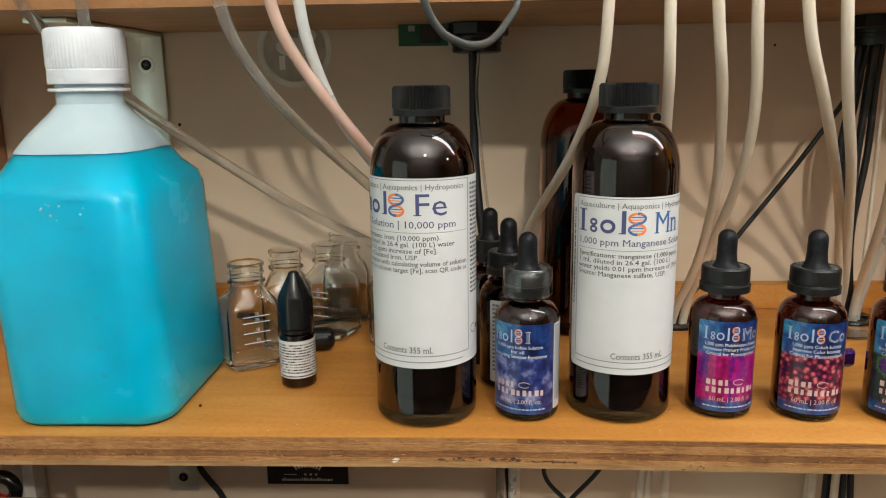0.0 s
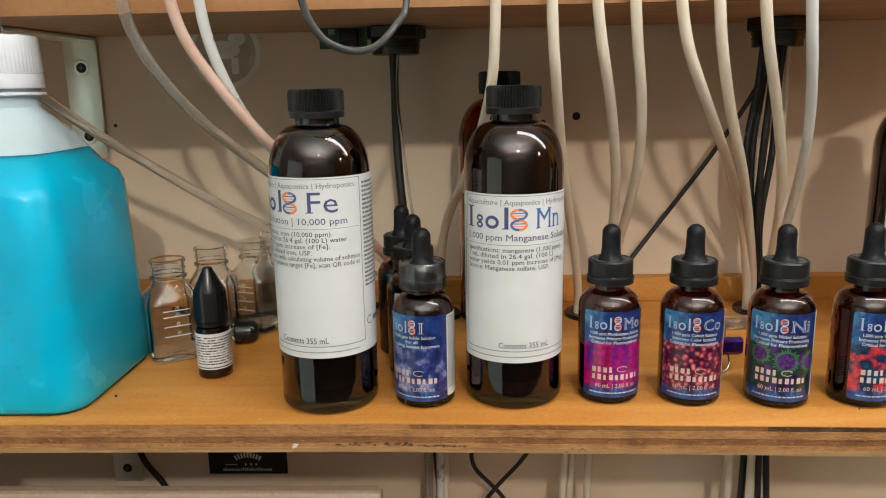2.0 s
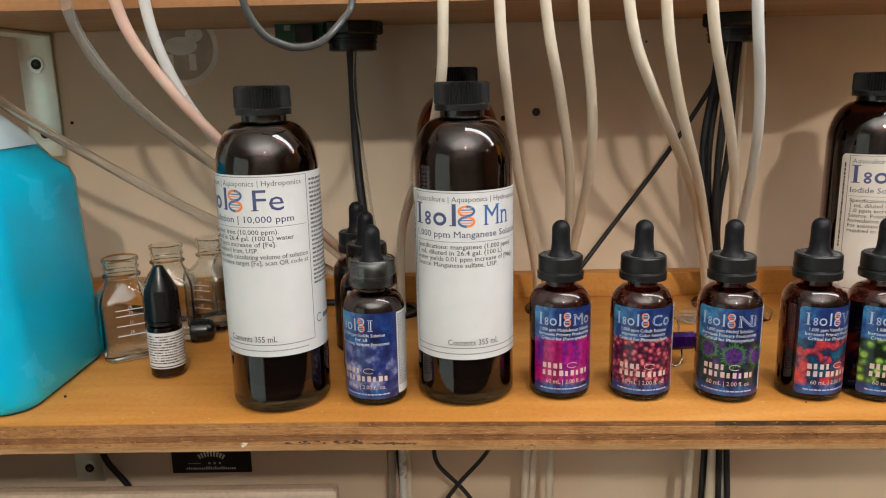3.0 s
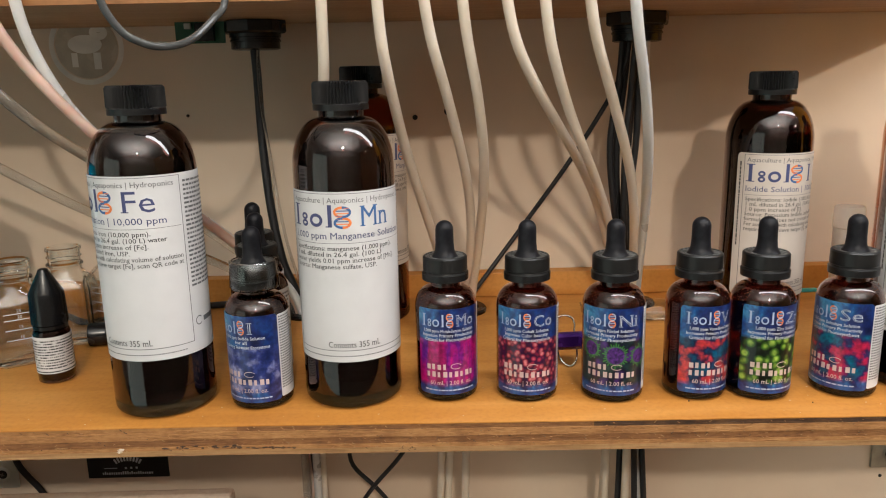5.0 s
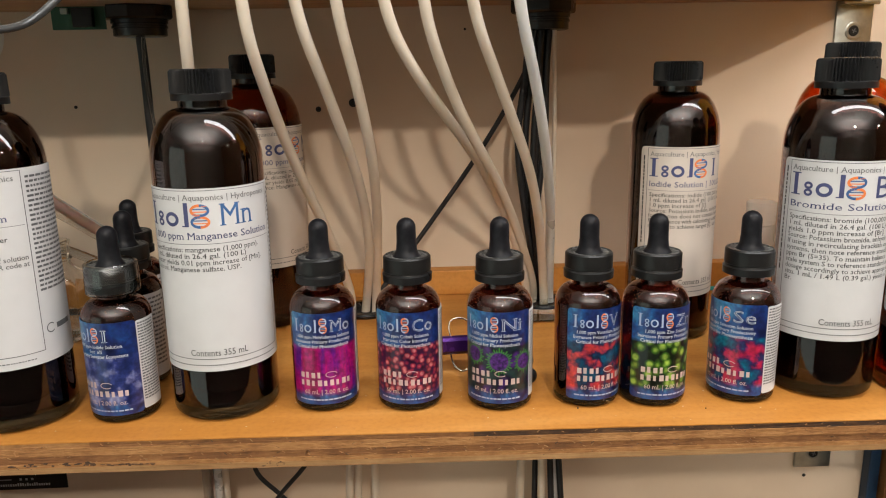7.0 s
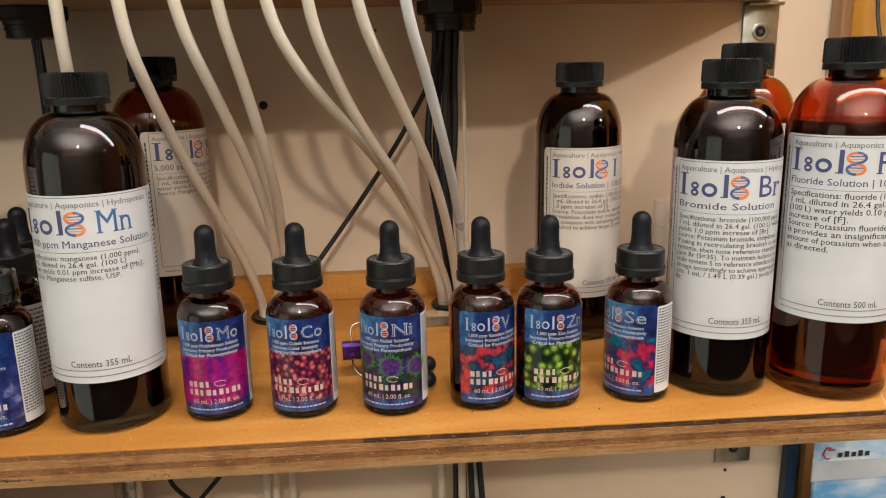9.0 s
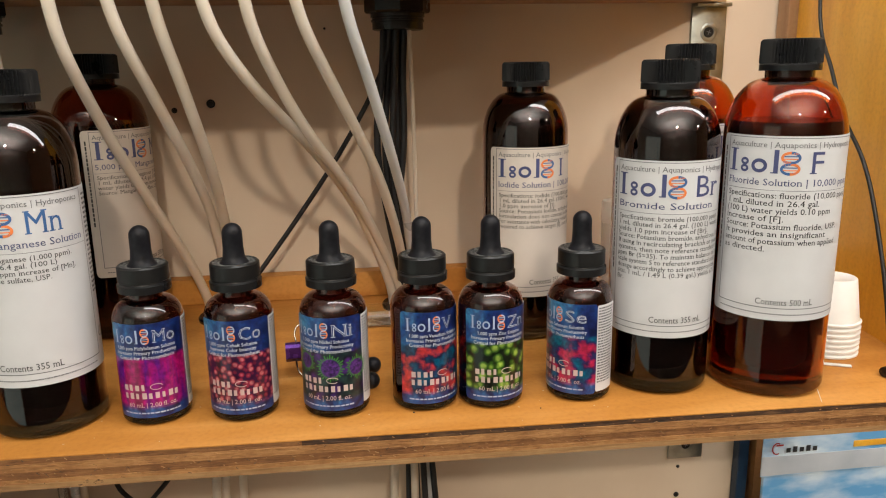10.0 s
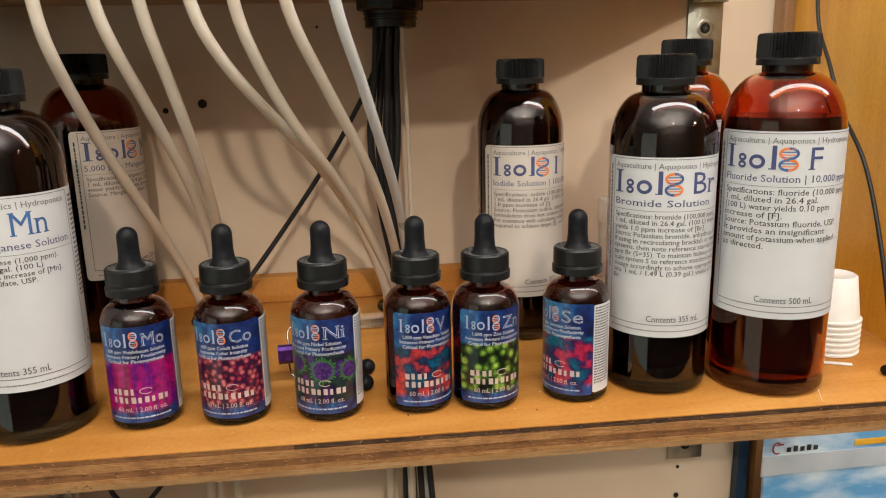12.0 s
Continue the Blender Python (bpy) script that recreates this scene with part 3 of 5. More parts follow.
# the right-hand end is cut off at a slant
part("board", prism([(X0, 0.063), (0.4125, 0.063), (0.618, WALL_Y - 0.001), (X0, WALL_Y - 0.001)], UNDER, UNDER + 0.018), M["under"], upper)
part("lipping", prism([(X0, 0.058), (0.4085, 0.058), (0.4125, 0.0628), (X0, 0.0628)], UNDER, UNDER + 0.018), M["lip"], upper)


# ---- brackets and wall details ----
def bracket(x, z_top, drop, wide, mat, screws, flat=0.16):
    ob = thing("shelf_bracket", (x, WALL_Y, z_top), label="galvanised steel angle bracket screwed to the wall under a shelf", category="bracket", group="shelf brackets")
    bm = boxed(-wide / 2, wide / 2, -0.0034, -0.0004, -drop, -0.0004, 0.0006)
    part("wall_leg", bm, mat, ob, smooth=30)
    part("shelf_leg", boxed(-wide / 2, wide / 2, -flat, -0.0036, -0.0036, -0.0006, 0.0006), mat, ob, smooth=30)
    for dz in screws:
        sc = part("screw", lathe([(0, 0.0008), (0.0036, 0.0010), (0.0042, 0.0004), (0.0042, 0)], 24), M["screw"], ob, "dark cross-head screw", smooth=40)
        sc.matrix_basis = pose(0, -0.0034, dz, 90, 0, 0)
        washer = part("washer", lathe([(0.0046, 0.0004), (0.0066, 0.0006), (0.0072, 0.0002), (0.0072, 0)], 28), mat, ob, smooth=40)
        washer.matrix_basis = pose(0, -0.0034, dz, 90, 0, 0)
        for q in (0, 90):
            cross = part("slot", boxed(-0.002, 0.002, -0.0013, 0.0, -0.00035, 0.00035), M["ink_grey"], ob)
            cross.matrix_basis = pose(0, -0.0034, dz, 0, q + 20, 0)


bracket(-0.2215, UNDER, 0.102, 0.0285, M["zinc"], (-0.0255, -0.083), 0.15)
bracket(0.603, UNDER, 0.102, 0.030, M["steel"], (-0.0235, -0.083), 0.012)
bracket(-0.2225, -0.018, 0.160, 0.0265, M["zinc"], (-0.146,), 0.2)
bracket(0.607, -0.018, 0.163, 0.0335, M["steel"], (-0.149,), 0.2)

for x, z, r in ((0.1973, 0.1593, 0.0034), (0.1694, 0.1547, 0.0022), (-0.021, 0.16, 0.0013), (-0.199, 0.158, 0.0014), (0.288, 0.215, 0.001), (0.602, -0.191, 0.0016), (0.602, -0.221, 0.0026)):
    ob = solo("wall_screw", lathe([(0, 0.0007), (r * 0.55, 0.0006), (r * 0.6, 0.0011), (r, 0.0006), (r, 0)], 20), M["screw"], (x, WALL_Y - 0.0001, z), (90, 0, 0), smooth=40, label="small dark screw head in the beige wall", category="screw", group="wall screws")

decal = thing("wall_decal", (-0.0985, WALL_Y - 0.0006, 0.2175), label="round frosted sticker with a white ring and a pale shape", category="sticker")
s = Sheet()
s.ring(0, 0, 0.0305, 0.0042, 48)
part("ring", s.mesh("ring", M["decal"]), None, decal)
s = Sheet()
s.ring(-0.001, 0.002, 0.014, 0.0073, 24, 0.0075), s.bar(0.005, 0.011, -0.018, -0.0047, 2), s.bar(-0.013, -0.008, -0.016, -0.0047, 2)
part("shape", s.mesh("shape", M["decal"]), None, decal).location.y = -0.0003
s = Sheet()
s.ring(0.011, 0.011, 0.0075, 0.0058, 16, 0.006), s.bar(-0.009, 0.0075, 0.0008, 0.0030, 2)
part("head", s.mesh("head", M["decal"]), None, decal).location.y = -0.0005
bm = lathe([(0, 0.0001), (0.0255, 0.0001), (0.0255, -0.0001)], 40)
part("film", bm, M["decal_clear"], decal).matrix_basis = pose(0, 0.0004, 0, 90, 0, 0)

card = thing("wall_card", (-0.107, WALL_Y - 0.001, -0.1715), label="black card with small white printing on the wall", category="card")
part("card", boxed(-0.0375, 0.0375, -0.0005, 0.0008, 0, 0.05, 0.0002), M["card_black"], card)
s = Sheet()
random.seed(9)
u = -0.024
while u < 0.022:
    w = 0.0011 + 0.0006 * random.random()
    s.bar(u, u + w, 0.0035, 0.0035 + (0.0021 if random.random() < 0.7 else 0.003), 1)
    u += w + 0.0007
s.bar(-0.022, -0.01, 0.0095, 0.0103), s.bar(-0.003, -0.001, 0.009, 0.011), s.bar(0.002, 0.004, 0.009, 0.011), s.bar(0.007, 0.009, 0.009, 0.011)
for k in range(9):
    s.ring(0, -0.004, 0.026, 0.005, 2, None, 58 + 7.2 * k, 62.5 + 7.2 * k)
part("print", s.mesh("print", M["white_ink"]), None, card, "plain white bars").location.y = -0.0008

# ---- big round bottles ----
BIG = dict(R=0.0292, H=0.187, cap=0.0158, wall=0.1385, neck=0.1675)
TALL = dict(R=0.0322, H=0.1968, cap=0.0160, wall=0.1435, neck=0.1765)
SHARED = {}
BASE = 0.0085


def bottle_mesh(key, d):
    R, z1, z2 = d["R"], d["wall"], d["neck"]
    out = [(0, BASE), (R, BASE), (R, z1 * 0.5)] + [(0.0128 + (R - 0.0128) * math.cos(radians(a)), z1 + (z2 - z1) * math.sin(radians(a)) * 0.985) for a in range(0, 86, 8)] + [(0.0128, z2), (0.0128, d["H"] - 0.006)]
    g = 0.0013
    inn = [(0.0113, d["H"] - 0.006), (0.0113, z2)] + [(0.0113 + (R - g - 0.0113) * math.cos(radians(a)), z1 + (z2 - g - z1) * math.sin(radians(a)) * 0.985) for a in range(85, -1, -8)] + [(R - g, z1 * 0.5), (R - g, BASE + 0.002), (R - 0.003, BASE + 0.0008), (0, BASE + 0.0006)]
    return lathe(out + inn, 72)


def base_mesh(R, top, round_):
    return lathe([(0, 0.0014), (R * 0.7, 0.001), (R - round_ * 1.4, 0.0)] + arc(R - round_, round_, round_, round_, -80, 0, 5) + [(R, top - 0.0002), (0, top - 0.0002)], 64)


def liquid_mesh(d, level):
    R, z1, z2 = d["R"] - 0.0016, d["wall"], d["neck"] - 0.0016
    out = [(0, BASE + 0.0010), (R * 0.4, BASE + 0.0012)] + arc(R - 0.013, BASE + 0.0137, 0.0128, 0.0128, -80, 0, 7)
    if level <= z1:
        out += [(R, level), (R - 0.0006, level - 0.0004), (0, level - 0.0006)]
    else:
        top = math.degrees(math.asin(min(0.98, (level - z1) / (z2 - z1))))
        out += [(0.0115 + (R - 0.0115) * math.cos(radians(a)), z1 + (z2 - z1) * math.sin(radians(a))) for a in np.linspace(0, top, 7)] + [(0, level)]
    return lathe(out, 64)


def cap_mesh(d):
    c, z0, z1 = d["cap"], d["neck"] + 0.0035, d["H"]
    return lathe([(0, d["neck"] - 0.004), (0.0109, d["neck"] - 0.004), (0.0109, z0 + 0.001), (c - 0.003, z0 + 0.001), (c - 0.0022, z0), (c, z0), (c, z0 + 0.0032), (c - 0.0004, z0 + 0.0036), (c + 0.0002, z0 + 0.0042, 1), (c, z1 - 0.0014, 1), (c - 0.0010, z1 - 0.0002), (c - 0.002, z1), (c - 0.0035, z1 - 0.0003), (0, z1 - 0.0003)], 112, rib=0.0015)


def shared(key, make, material, smooth):
    if key not in SHARED:
        SHARED[key] = finish(key.split("/")[0], make(), material, smooth)
    return SHARED[key]


TOP_LINE = "Aquaculture | Aquaponics | Hydroponics"


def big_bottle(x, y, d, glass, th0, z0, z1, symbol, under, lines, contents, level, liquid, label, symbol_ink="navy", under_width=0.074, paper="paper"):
    R = d["R"]
    key = "tall" if d is TALL else "big"
    ob = thing("supplement_bottle", (x, y, 0.0002), label=label, category="bottle", group="large supplement bottles")
    part("bottle", shared("bottle/" + key + glass, lambda: bottle_mesh(key, d), M[glass], 50), None, ob)
    part("base", shared("base/" + key + glass, lambda: base_mesh(R, BASE, 0.0042), M["olive_base" if glass == "dark_amber" else "amber_base"], 50), None, ob, "thick clear glass base")
    part("liquid", liquid_mesh(d, level), M[liquid], ob, "dark liquid filling", smooth=50)
    part("cap", shared("cap/" + key, lambda: cap_mesh(d), M["cap"], 25), None, ob, "black ribbed screw cap")
    # back labels take the tan paper that imitates shade
    lab = part("label", label_patch(R + 0.0001, th0, -0.0055, 0.108, z0, z1), M[paper], ob, "white printed paper label" if paper == "paper" else "printed paper label with shade put into its tan colour", smooth=50)
    r2 = R + 0.00045
    black, grey, navy, orange, blue = Sheet(), Sheet(), Sheet(), Sheet(), Sheet()
    h = z1 - z0
    # frame rules
    grey.bar(0, 0.079, z1 - 0.0012, z1 - 0.0009)
    grey.bar(0, 0.0004, z0 + 0.007, z1 - 0.001, 1), grey.bar(0.0786, 0.079, z0 + 0.007, z1 - 0.001, 1)
    grey.bar(0, 0.079, z0 + 0.0068, z0 + 0.0072)
    grey.text(TOP_LINE, 0.002, z1 - 0.0060, 0.0041, 0.073, "LEFT", 0.0)
    wordmark(navy, 0.0018, 0.030, z1 - 0.0196, 0.0122)
    emblem((orange, blue), 0.0307, 0.0413, z1 - 0.0204, z1 - 0.0080)
    (navy if symbol_ink == "navy" else blue).text(symbol, 0.0455, z1 - 0.0196, 0.0168, {1: 0.008, 2: 0.0185}[len(symbol)] * (0.55 if symbol == "I" else 1))
    navy.text(under, 0.0016, z1 - 0.0262, 0.0052, under_width, "LEFT", 0.0)
    grey.bar(0.0012, 0.0775, z1 - 0.0288, z1 - 0.0286)
    grow = 1.2 if symbol == "F" else 1.0
    for i, body in enumerate(lines):
        black.text(body, 0.0022, z1 - 0.0320 - grow * (0.0008 + 0.0035 * i), 0.0037 * grow, min(0.075, 0.00170 * grow * len(body)), "LEFT", 0.0)
    black.text("Contents " + contents, 0.0395, z0 + 0.0088, 0.0050, 0.031, "CENTER", 0.0)
    # maker's line and the small print that cannot be read: bars
    random.seed(len(symbol) + int(x * 1000))
    u = 0.002
    while u < 0.074:
        w = 0.0006 + 0.0012 * random.random()
        grey.bar(u, u + w, z0 + 0.0033, z0 + 0.0039)
        u += w + 0.0004
    v = z0 + 0.036
    while v < z1 - 0.008:
        w = 0.001 + 0.0025 * random.random()
        black.bar(-0.0032, -0.0021, v, v + w, 1)
        v += w + 0.0006
    v = z1 - 0.004
    while v > z0 + 0.04:
        u = 0.081
        while u < 0.104:
            w = 0.0012 + 0.003 * random.random()
            grey.bar(u, min(u + w, 0.105), v - 0.0012, v)
            u += w + 0.0006
        v -= 0.0025
    grey.ring(0.084, z0 + 0.018, 0.0028, 0.0006, 12, None, 40, 320), grey.bar(0.088, 0.1, z0 + 0.0165, z0 + 0.0195)
    for s, mt, nm in ((black, "ink", "fine_print"), (grey, "ink_grey", "rules_and_text"), (navy, "navy", "title"), (orange, "orange_ink", "emblem_orange"), (blue, "blue_ink", "emblem_blue")):
        tagged(part(nm, s.mesh(nm, M[mt], r2, th0), None, lab), kind="stuff")
    return ob


big_bottle(0.0188, 0.0342, BIG, "dark_amber", -95, 0.0357, 0.1398, "Fe", "Iron Solution | 10,000 ppm", ["Specifications: iron (10,000 ppm).", "1 mL diluted in 26.4 gal. (100 L) water", "yields 0.10 ppm increase of [Fe].", "Source: Chelated Iron, USP.", "For assistance with calculating volume of solution", "required to achieve target [Fe], scan QR code at"], "355 mL", 0.164, "liquid",
           "dark amber bottle with a black ribbed cap and white iron label", under_width=0.068)
big_bottle(0.1318, 0.0405, BIG, "dark_amber", -67, 0.0297, 0.1281, "Mn", "1,000 ppm Manganese Solution", ["Specifications: manganese (1,000 ppm).", "1 mL diluted in 26.4 gal. (100 L)", "water yields 0.01 ppm increase of [Mn].", "Source: Manganese sulfate, USP."], "355 mL", 0.160, "liquid_red",
           "dark amber bottle with a black ribbed cap and white manganese label", "blue")
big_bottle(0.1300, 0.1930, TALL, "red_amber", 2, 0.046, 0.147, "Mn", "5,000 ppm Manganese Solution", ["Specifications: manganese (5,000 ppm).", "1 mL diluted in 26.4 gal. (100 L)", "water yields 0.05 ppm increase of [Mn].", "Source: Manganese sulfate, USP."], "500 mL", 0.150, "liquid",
           "tall red-amber bottle standing at the back wall with a cream label", paper="paper_shade_tint")
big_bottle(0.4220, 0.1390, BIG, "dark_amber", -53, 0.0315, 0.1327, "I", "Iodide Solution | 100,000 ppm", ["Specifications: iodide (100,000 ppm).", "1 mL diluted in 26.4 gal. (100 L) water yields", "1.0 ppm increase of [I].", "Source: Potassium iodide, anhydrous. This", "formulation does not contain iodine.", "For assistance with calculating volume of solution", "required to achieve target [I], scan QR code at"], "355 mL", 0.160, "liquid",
           "dark amber bottle with cream iodide label near the back wall", paper="paper_shade_tint")
big_bottle(0.4795, 0.0385, BIG, "dark_amber", -80, 0.0349, 0.1343, "Br", "Bromide Solution", ["Specifications: bromide (100,000 ppm).", "1 mL diluted in 26.4 gal. (100 L) water", "yields 1.0 ppm increase of [Br].", "Source: Potassium bromide, anhydrous, USP.", "If using in recirculating brackish or seawater", "systems, then note reference standard of 65", "ppm Br (S=35). To maintain balance on large", "scale system S to reference standard and adjust", "dosage accordingly to achieve appropriate Br in", "situ. 1 mL / 1.49 L (0.39 gal.) yields 67.1 ppm", "Br."], "355 mL", 0.160, "liquid",
           "dark amber bottle with a black ribbed cap and white bromide label", under_width=0.058)
big_bottle(0.5430, 0.0268, TALL, "amber", -87, 0.0461, 0.1469, "F", "Fluoride Solution | 10,000 ppm", ["Specifications: fluoride (10,000 ppm).", "1 mL diluted in 26.4 gal.", "(100 L) water yields 0.10 ppm", "increase of [F].", "Source: Potassium fluoride, USP.", "It provides an insignificant", "amount of potassium when applied", "as directed."], "500 mL", 0.1535, "liquid_red",
           "tall clear orange-amber bottle with white fluoride label, nearly full")
big_bottle(0.5270, 0.1160, TALL, "amber", 8, 0.046, 0.147, "F", "Fluoride Solution | 10,000 ppm", ["Specifications: fluoride (10,000 ppm).", "1 mL diluted in 26.4 gal.", "(100 L) water yields 0.10 ppm", "increase of [F].", "Source: Potassium fluoride, USP."], "500 mL", 0.150, "liquid_red",
           "tall orange-amber bottle standing behind the bromide bottle")

# ---- dropper bottles ----
DR = 0.0183


def dropper_glass():
    R, z1, z2 = DR, 0.0555, 0.0675
    out = [(0, 0.0046), (R, 0.0046), (R, 0.03)] + [(0.0088 + (R - 0.0088) * math.cos(radians(a)), z1 + (z2 - z1) * math.sin(radians(a)) * 0.985) for a in range(0, 86, 8)] + [(0.0088, z2), (0.0088, 0.078)]
    g = 0.0013
    inn = [(0.0072, 0.078), (0.0072, z2)] + [(0.0072 + (R - g - 0.0072) * math.cos(radians(a)), z1 + (z2 - g - z1) * math.sin(radians(a)) * 0.985) for a in range(85, -1, -8)] + [(R - g, 0.03), (R - g, 0.0066), (R - 0.003, 0.0056), (0, 0.0054)]
    return lathe(out + inn, 56)


def dropper_cap():
    c = 0.0131
    return lathe([(0.0089, 0.0712), (c - 0.0008, 0.0712), (c + 0.0006, 0.0716), (c + 0.0007, 0.0755), (c - 0.0003, 0.0762), (c - 0.0005, 0.0768), (c + 0.0001, 0.0773, 1), (c, 0.0848, 1), (c - 0.0008, 0.0856), (c - 0.0016, 0.0857)], 120, rib=0.00012)


def dropper_bulb():
    return lathe([(0.0078, 0.0850), (0.0068, 0.0862), (0.0058, 0.0885), (0.0054, 0.093), (0.0053, 0.101)] + arc(0, 0.101, 0.0053, 0.0053, 0, 90, 7), 32)


def dropper_liquid(level):
    R = DR - 0.0016
    return lathe([(0, 0.0058), (R * 0.6, 0.0060)] + arc(R - 0.006, 0.0118, 0.006, 0.006, -75, 0, 5) + [(R, level), (R - 0.0005, level - 0.0004), (0, level - 0.0006)], 40)


def dropper_droplets():
    bm = bmesh.new()
    random.seed(21)
    for _ in range(170):
        t, p = random.uniform(0, 2 * math.pi), radians(random.uniform(2, 62))
        r, z = 0.0088 + (DR - 0.0088) * math.cos(p) + 0.00005, 0.0555 + 0.012 * math.sin(p)
        bmesh.ops.create_icosphere(bm, subdivisions=1, radius=random.uniform(0.00008, 0.00022), matrix=Matrix.Translation((r * math.cos(t), r * math.sin(t), z)))
    return bm


def dropper(x, y, thL, symbol, words, picture, label, wrap=False, turn=0.0, level=0.045, plain_label=False):
    ob = thing("dropper_bottle", (x, y, 0.0002), turn, label=label, category="bottle", group="small dropper bottles")
    part("bottle", shared("bottle/dropper", dropper_glass, M["dark_amber"], 50), None, ob)
    part("base", shared("base/dropper", lambda: base_mesh(DR, 0.0046, 0.003), M["olive_base"], 50), None, ob, "thick clear glass base")
    part("liquid", dropper_liquid(level), M["liquid"], ob, "dark liquid filling", smooth=50)
    part("collar", shared("collar/dropper", dropper_cap, M["cap"], 25), None, ob, "black ridged collar")
    part("collar_top", shared("collar_top/dropper", lambda: lathe([(0.0118, 0.0857), (0.0112, 0.0851), (0.0078, 0.0850)], 48), M["dust"], 40), None, ob, "dusty collar top")
    part("bulb", shared("bulb/dropper", dropper_bulb, M["rubber"], 60), None, ob, "black rubber bulb")
    tagged(part("droplets", shared("droplets/dropper", dropper_droplets, M["droplet"], 60), None, ob, "fine droplets inside the shoulder"), kind="stuff")
    span = 0.0425
    if plain_label:
        lab = part("label", label_patch(DR + 0.0001, thL, 0, span, 0.005, 0.0575, 0.0015), M["paper"], ob, "white label with small print", smooth=50)
        ink = Sheet()
        random.seed(3)
        for k in range(17):
            u = 0.002
            while u < span - 0.003:
                w = 0.001 + 0.002 * random.random()
                ink.bar(u, u + w, 0.054 - 0.0026 * k, 0.0552 - 0.0026 * k)
                u += w + 0.0006
        part("print", ink.mesh("print", M["ink_grey"], DR + 0.0004, thL), None, lab)
        return ob
    lab = part("label", label_patch(DR + 0.0001, thL, 0, span, 0.005, 0.0575, 0.002), picture, ob, "glossy printed picture label", smooth=50)
    side = part("side_label", label_patch(DR + 0.0001, thL, span + 0.0001, span + 0.015, 0.006, 0.0565, 0.001), M["paper"], ob, "white side strip of small print", smooth=50)
    fine = Sheet()
    random.seed(ord(symbol[0]))
    for k in range(28):
        u = span + 0.0015
        while u < span + 0.013:
            w = 0.0008 + 0.0016 * random.random()
            fine.bar(u, min(u + w, span + 0.0138), 0.0545 - 0.0016 * k, 0.0553 - 0.0016 * k)
            u += w + 0.0004
    part("print", fine.mesh("print", M["ink_grey"], DR + 0.0004, thL), None, side)
    white, cream, orange, pale, core, disc, spikes = [Sheet() for _ in range(7)]
    wordmark(pale, 0.0035, 0.0175, 0.0470, 0.0072, 0.75)
    emblem((orange, pale), 0.0187, 0.0233, 0.0464, 0.0550)
    white.text(symbol, 0.0245, 0.0470, 0.0098, 0.0034 if symbol == "I" else 0.0066 if symbol == "V" else 0.0122)
    core.text(symbol, 0.0245, 0.0470, 0.0098, 0.0034 if symbol == "I" else 0.0066 if symbol == "V" else 0.0122, "LEFT", -0.022)
    for k, body in enumerate(words):
        white.text(body, 0.0205, 0.0435 - 0.0027 * k, 0.0027, min(0.034, 0.00112 * len(body)), "CENTER", 0.0)
    if symbol == "Ni":
        for cu, cv, r in ((0.0085, 0.0325, 0.0050), (0.0235, 0.0295, 0.0060), (0.0385, 0.0285, 0.0052)):
            disc.ring(cu, cv, r * 0.98, r * 0.96, 20)
            for q in range(30):
                t, m = 12.0 * q + 5, 0.85 + 0.3 * ((q * 7) % 5) / 5
                c, s_ = math.cos(radians(t)), math.sin(radians(t))
                p0, p1 = r * 0.85, r * 1.25 * m
                w = 0.00032
                spikes.add([(cu + p0 * c - w * s_, cv + p0 * s_ + w * c), (cu + p1 * c - w * s_, cv + p1 * s_ + w * c), (cu + p1 * c + w * s_, cv + p1 * s_ - w * c), (cu + p0 * c + w * s_, cv + p0 * s_ - w * c)], [(0, 1, 2, 3)])
    # block name over two lines
    for row, n, v in ((0, 4, 0.0206), (1, 9, 0.0160)):
        for k in range(n):
            u = 0.0065 + k * 0.0034
            w = (0.0028, 0.0021, 0.0025, 0.0018)[(k + row) % 4]
            cream.bar(u, u + 0.85 * w, v, v + 0.0031 + 0.0003 * (k % 2), 1)
    cream.ring(0.0245, 0.0225, 0.0034, 0.0004, 14, 0.0018, 20, 320)
    cream.text("60 mL | 2.00 fl. oz.", 0.0215, 0.0112, 0.0036, 0.026, "CENTER")
    u = 0.005
    while u < 0.036:
        w = 0.001 + 0.002 * random.random()
        pale.bar(u, u + w, 0.0074, 0.0082)
        u += w + 0.0005
    for s, mt, nm in ((white, "white_ink", "title"), (cream, "pink_ink", "lettering"), (orange, "orange_ink", "emblem"), (pale, "grey_blue_ink", "outline")):
        tagged(part(nm, s.mesh(nm, M[mt], DR + 0.0004, thL), None, lab), kind="stuff")
    for s, mt, nm, lift in ((core, "night", "title_core", 0.00045), (disc, "violet", "flower", 0.0003), (spikes, "spike", "spikes", 0.00034)):
        if s.v:
            tagged(part(nm, s.mesh(nm, M[mt], DR + lift, thL), None, lab), kind="stuff")
    if wrap:
        bm = lathe([(0.0098, 0.0690), (0.0137, 0.0702), (0.0143, 0.0712), (0.0141, 0.078), (0.0137, 0.0862), (0.0125, 0.0868), (0.0119, 0.0864), (0.0131, 0.0855), (0.0136, 0.078), (0.0138, 0.0712), (0.0132, 0.0706), (0.0096, 0.0694)], 48)
        for v in bm.verts:
            q = 1 + 0.035 * noise.noise(v.co * 240)
            v.co.x, v.co.y = v.co.x * q, v.co.y * q
        part("shrink_band", bm, M["shrink"], ob, "wrinkled clear shrink band", smooth=60)
    return ob


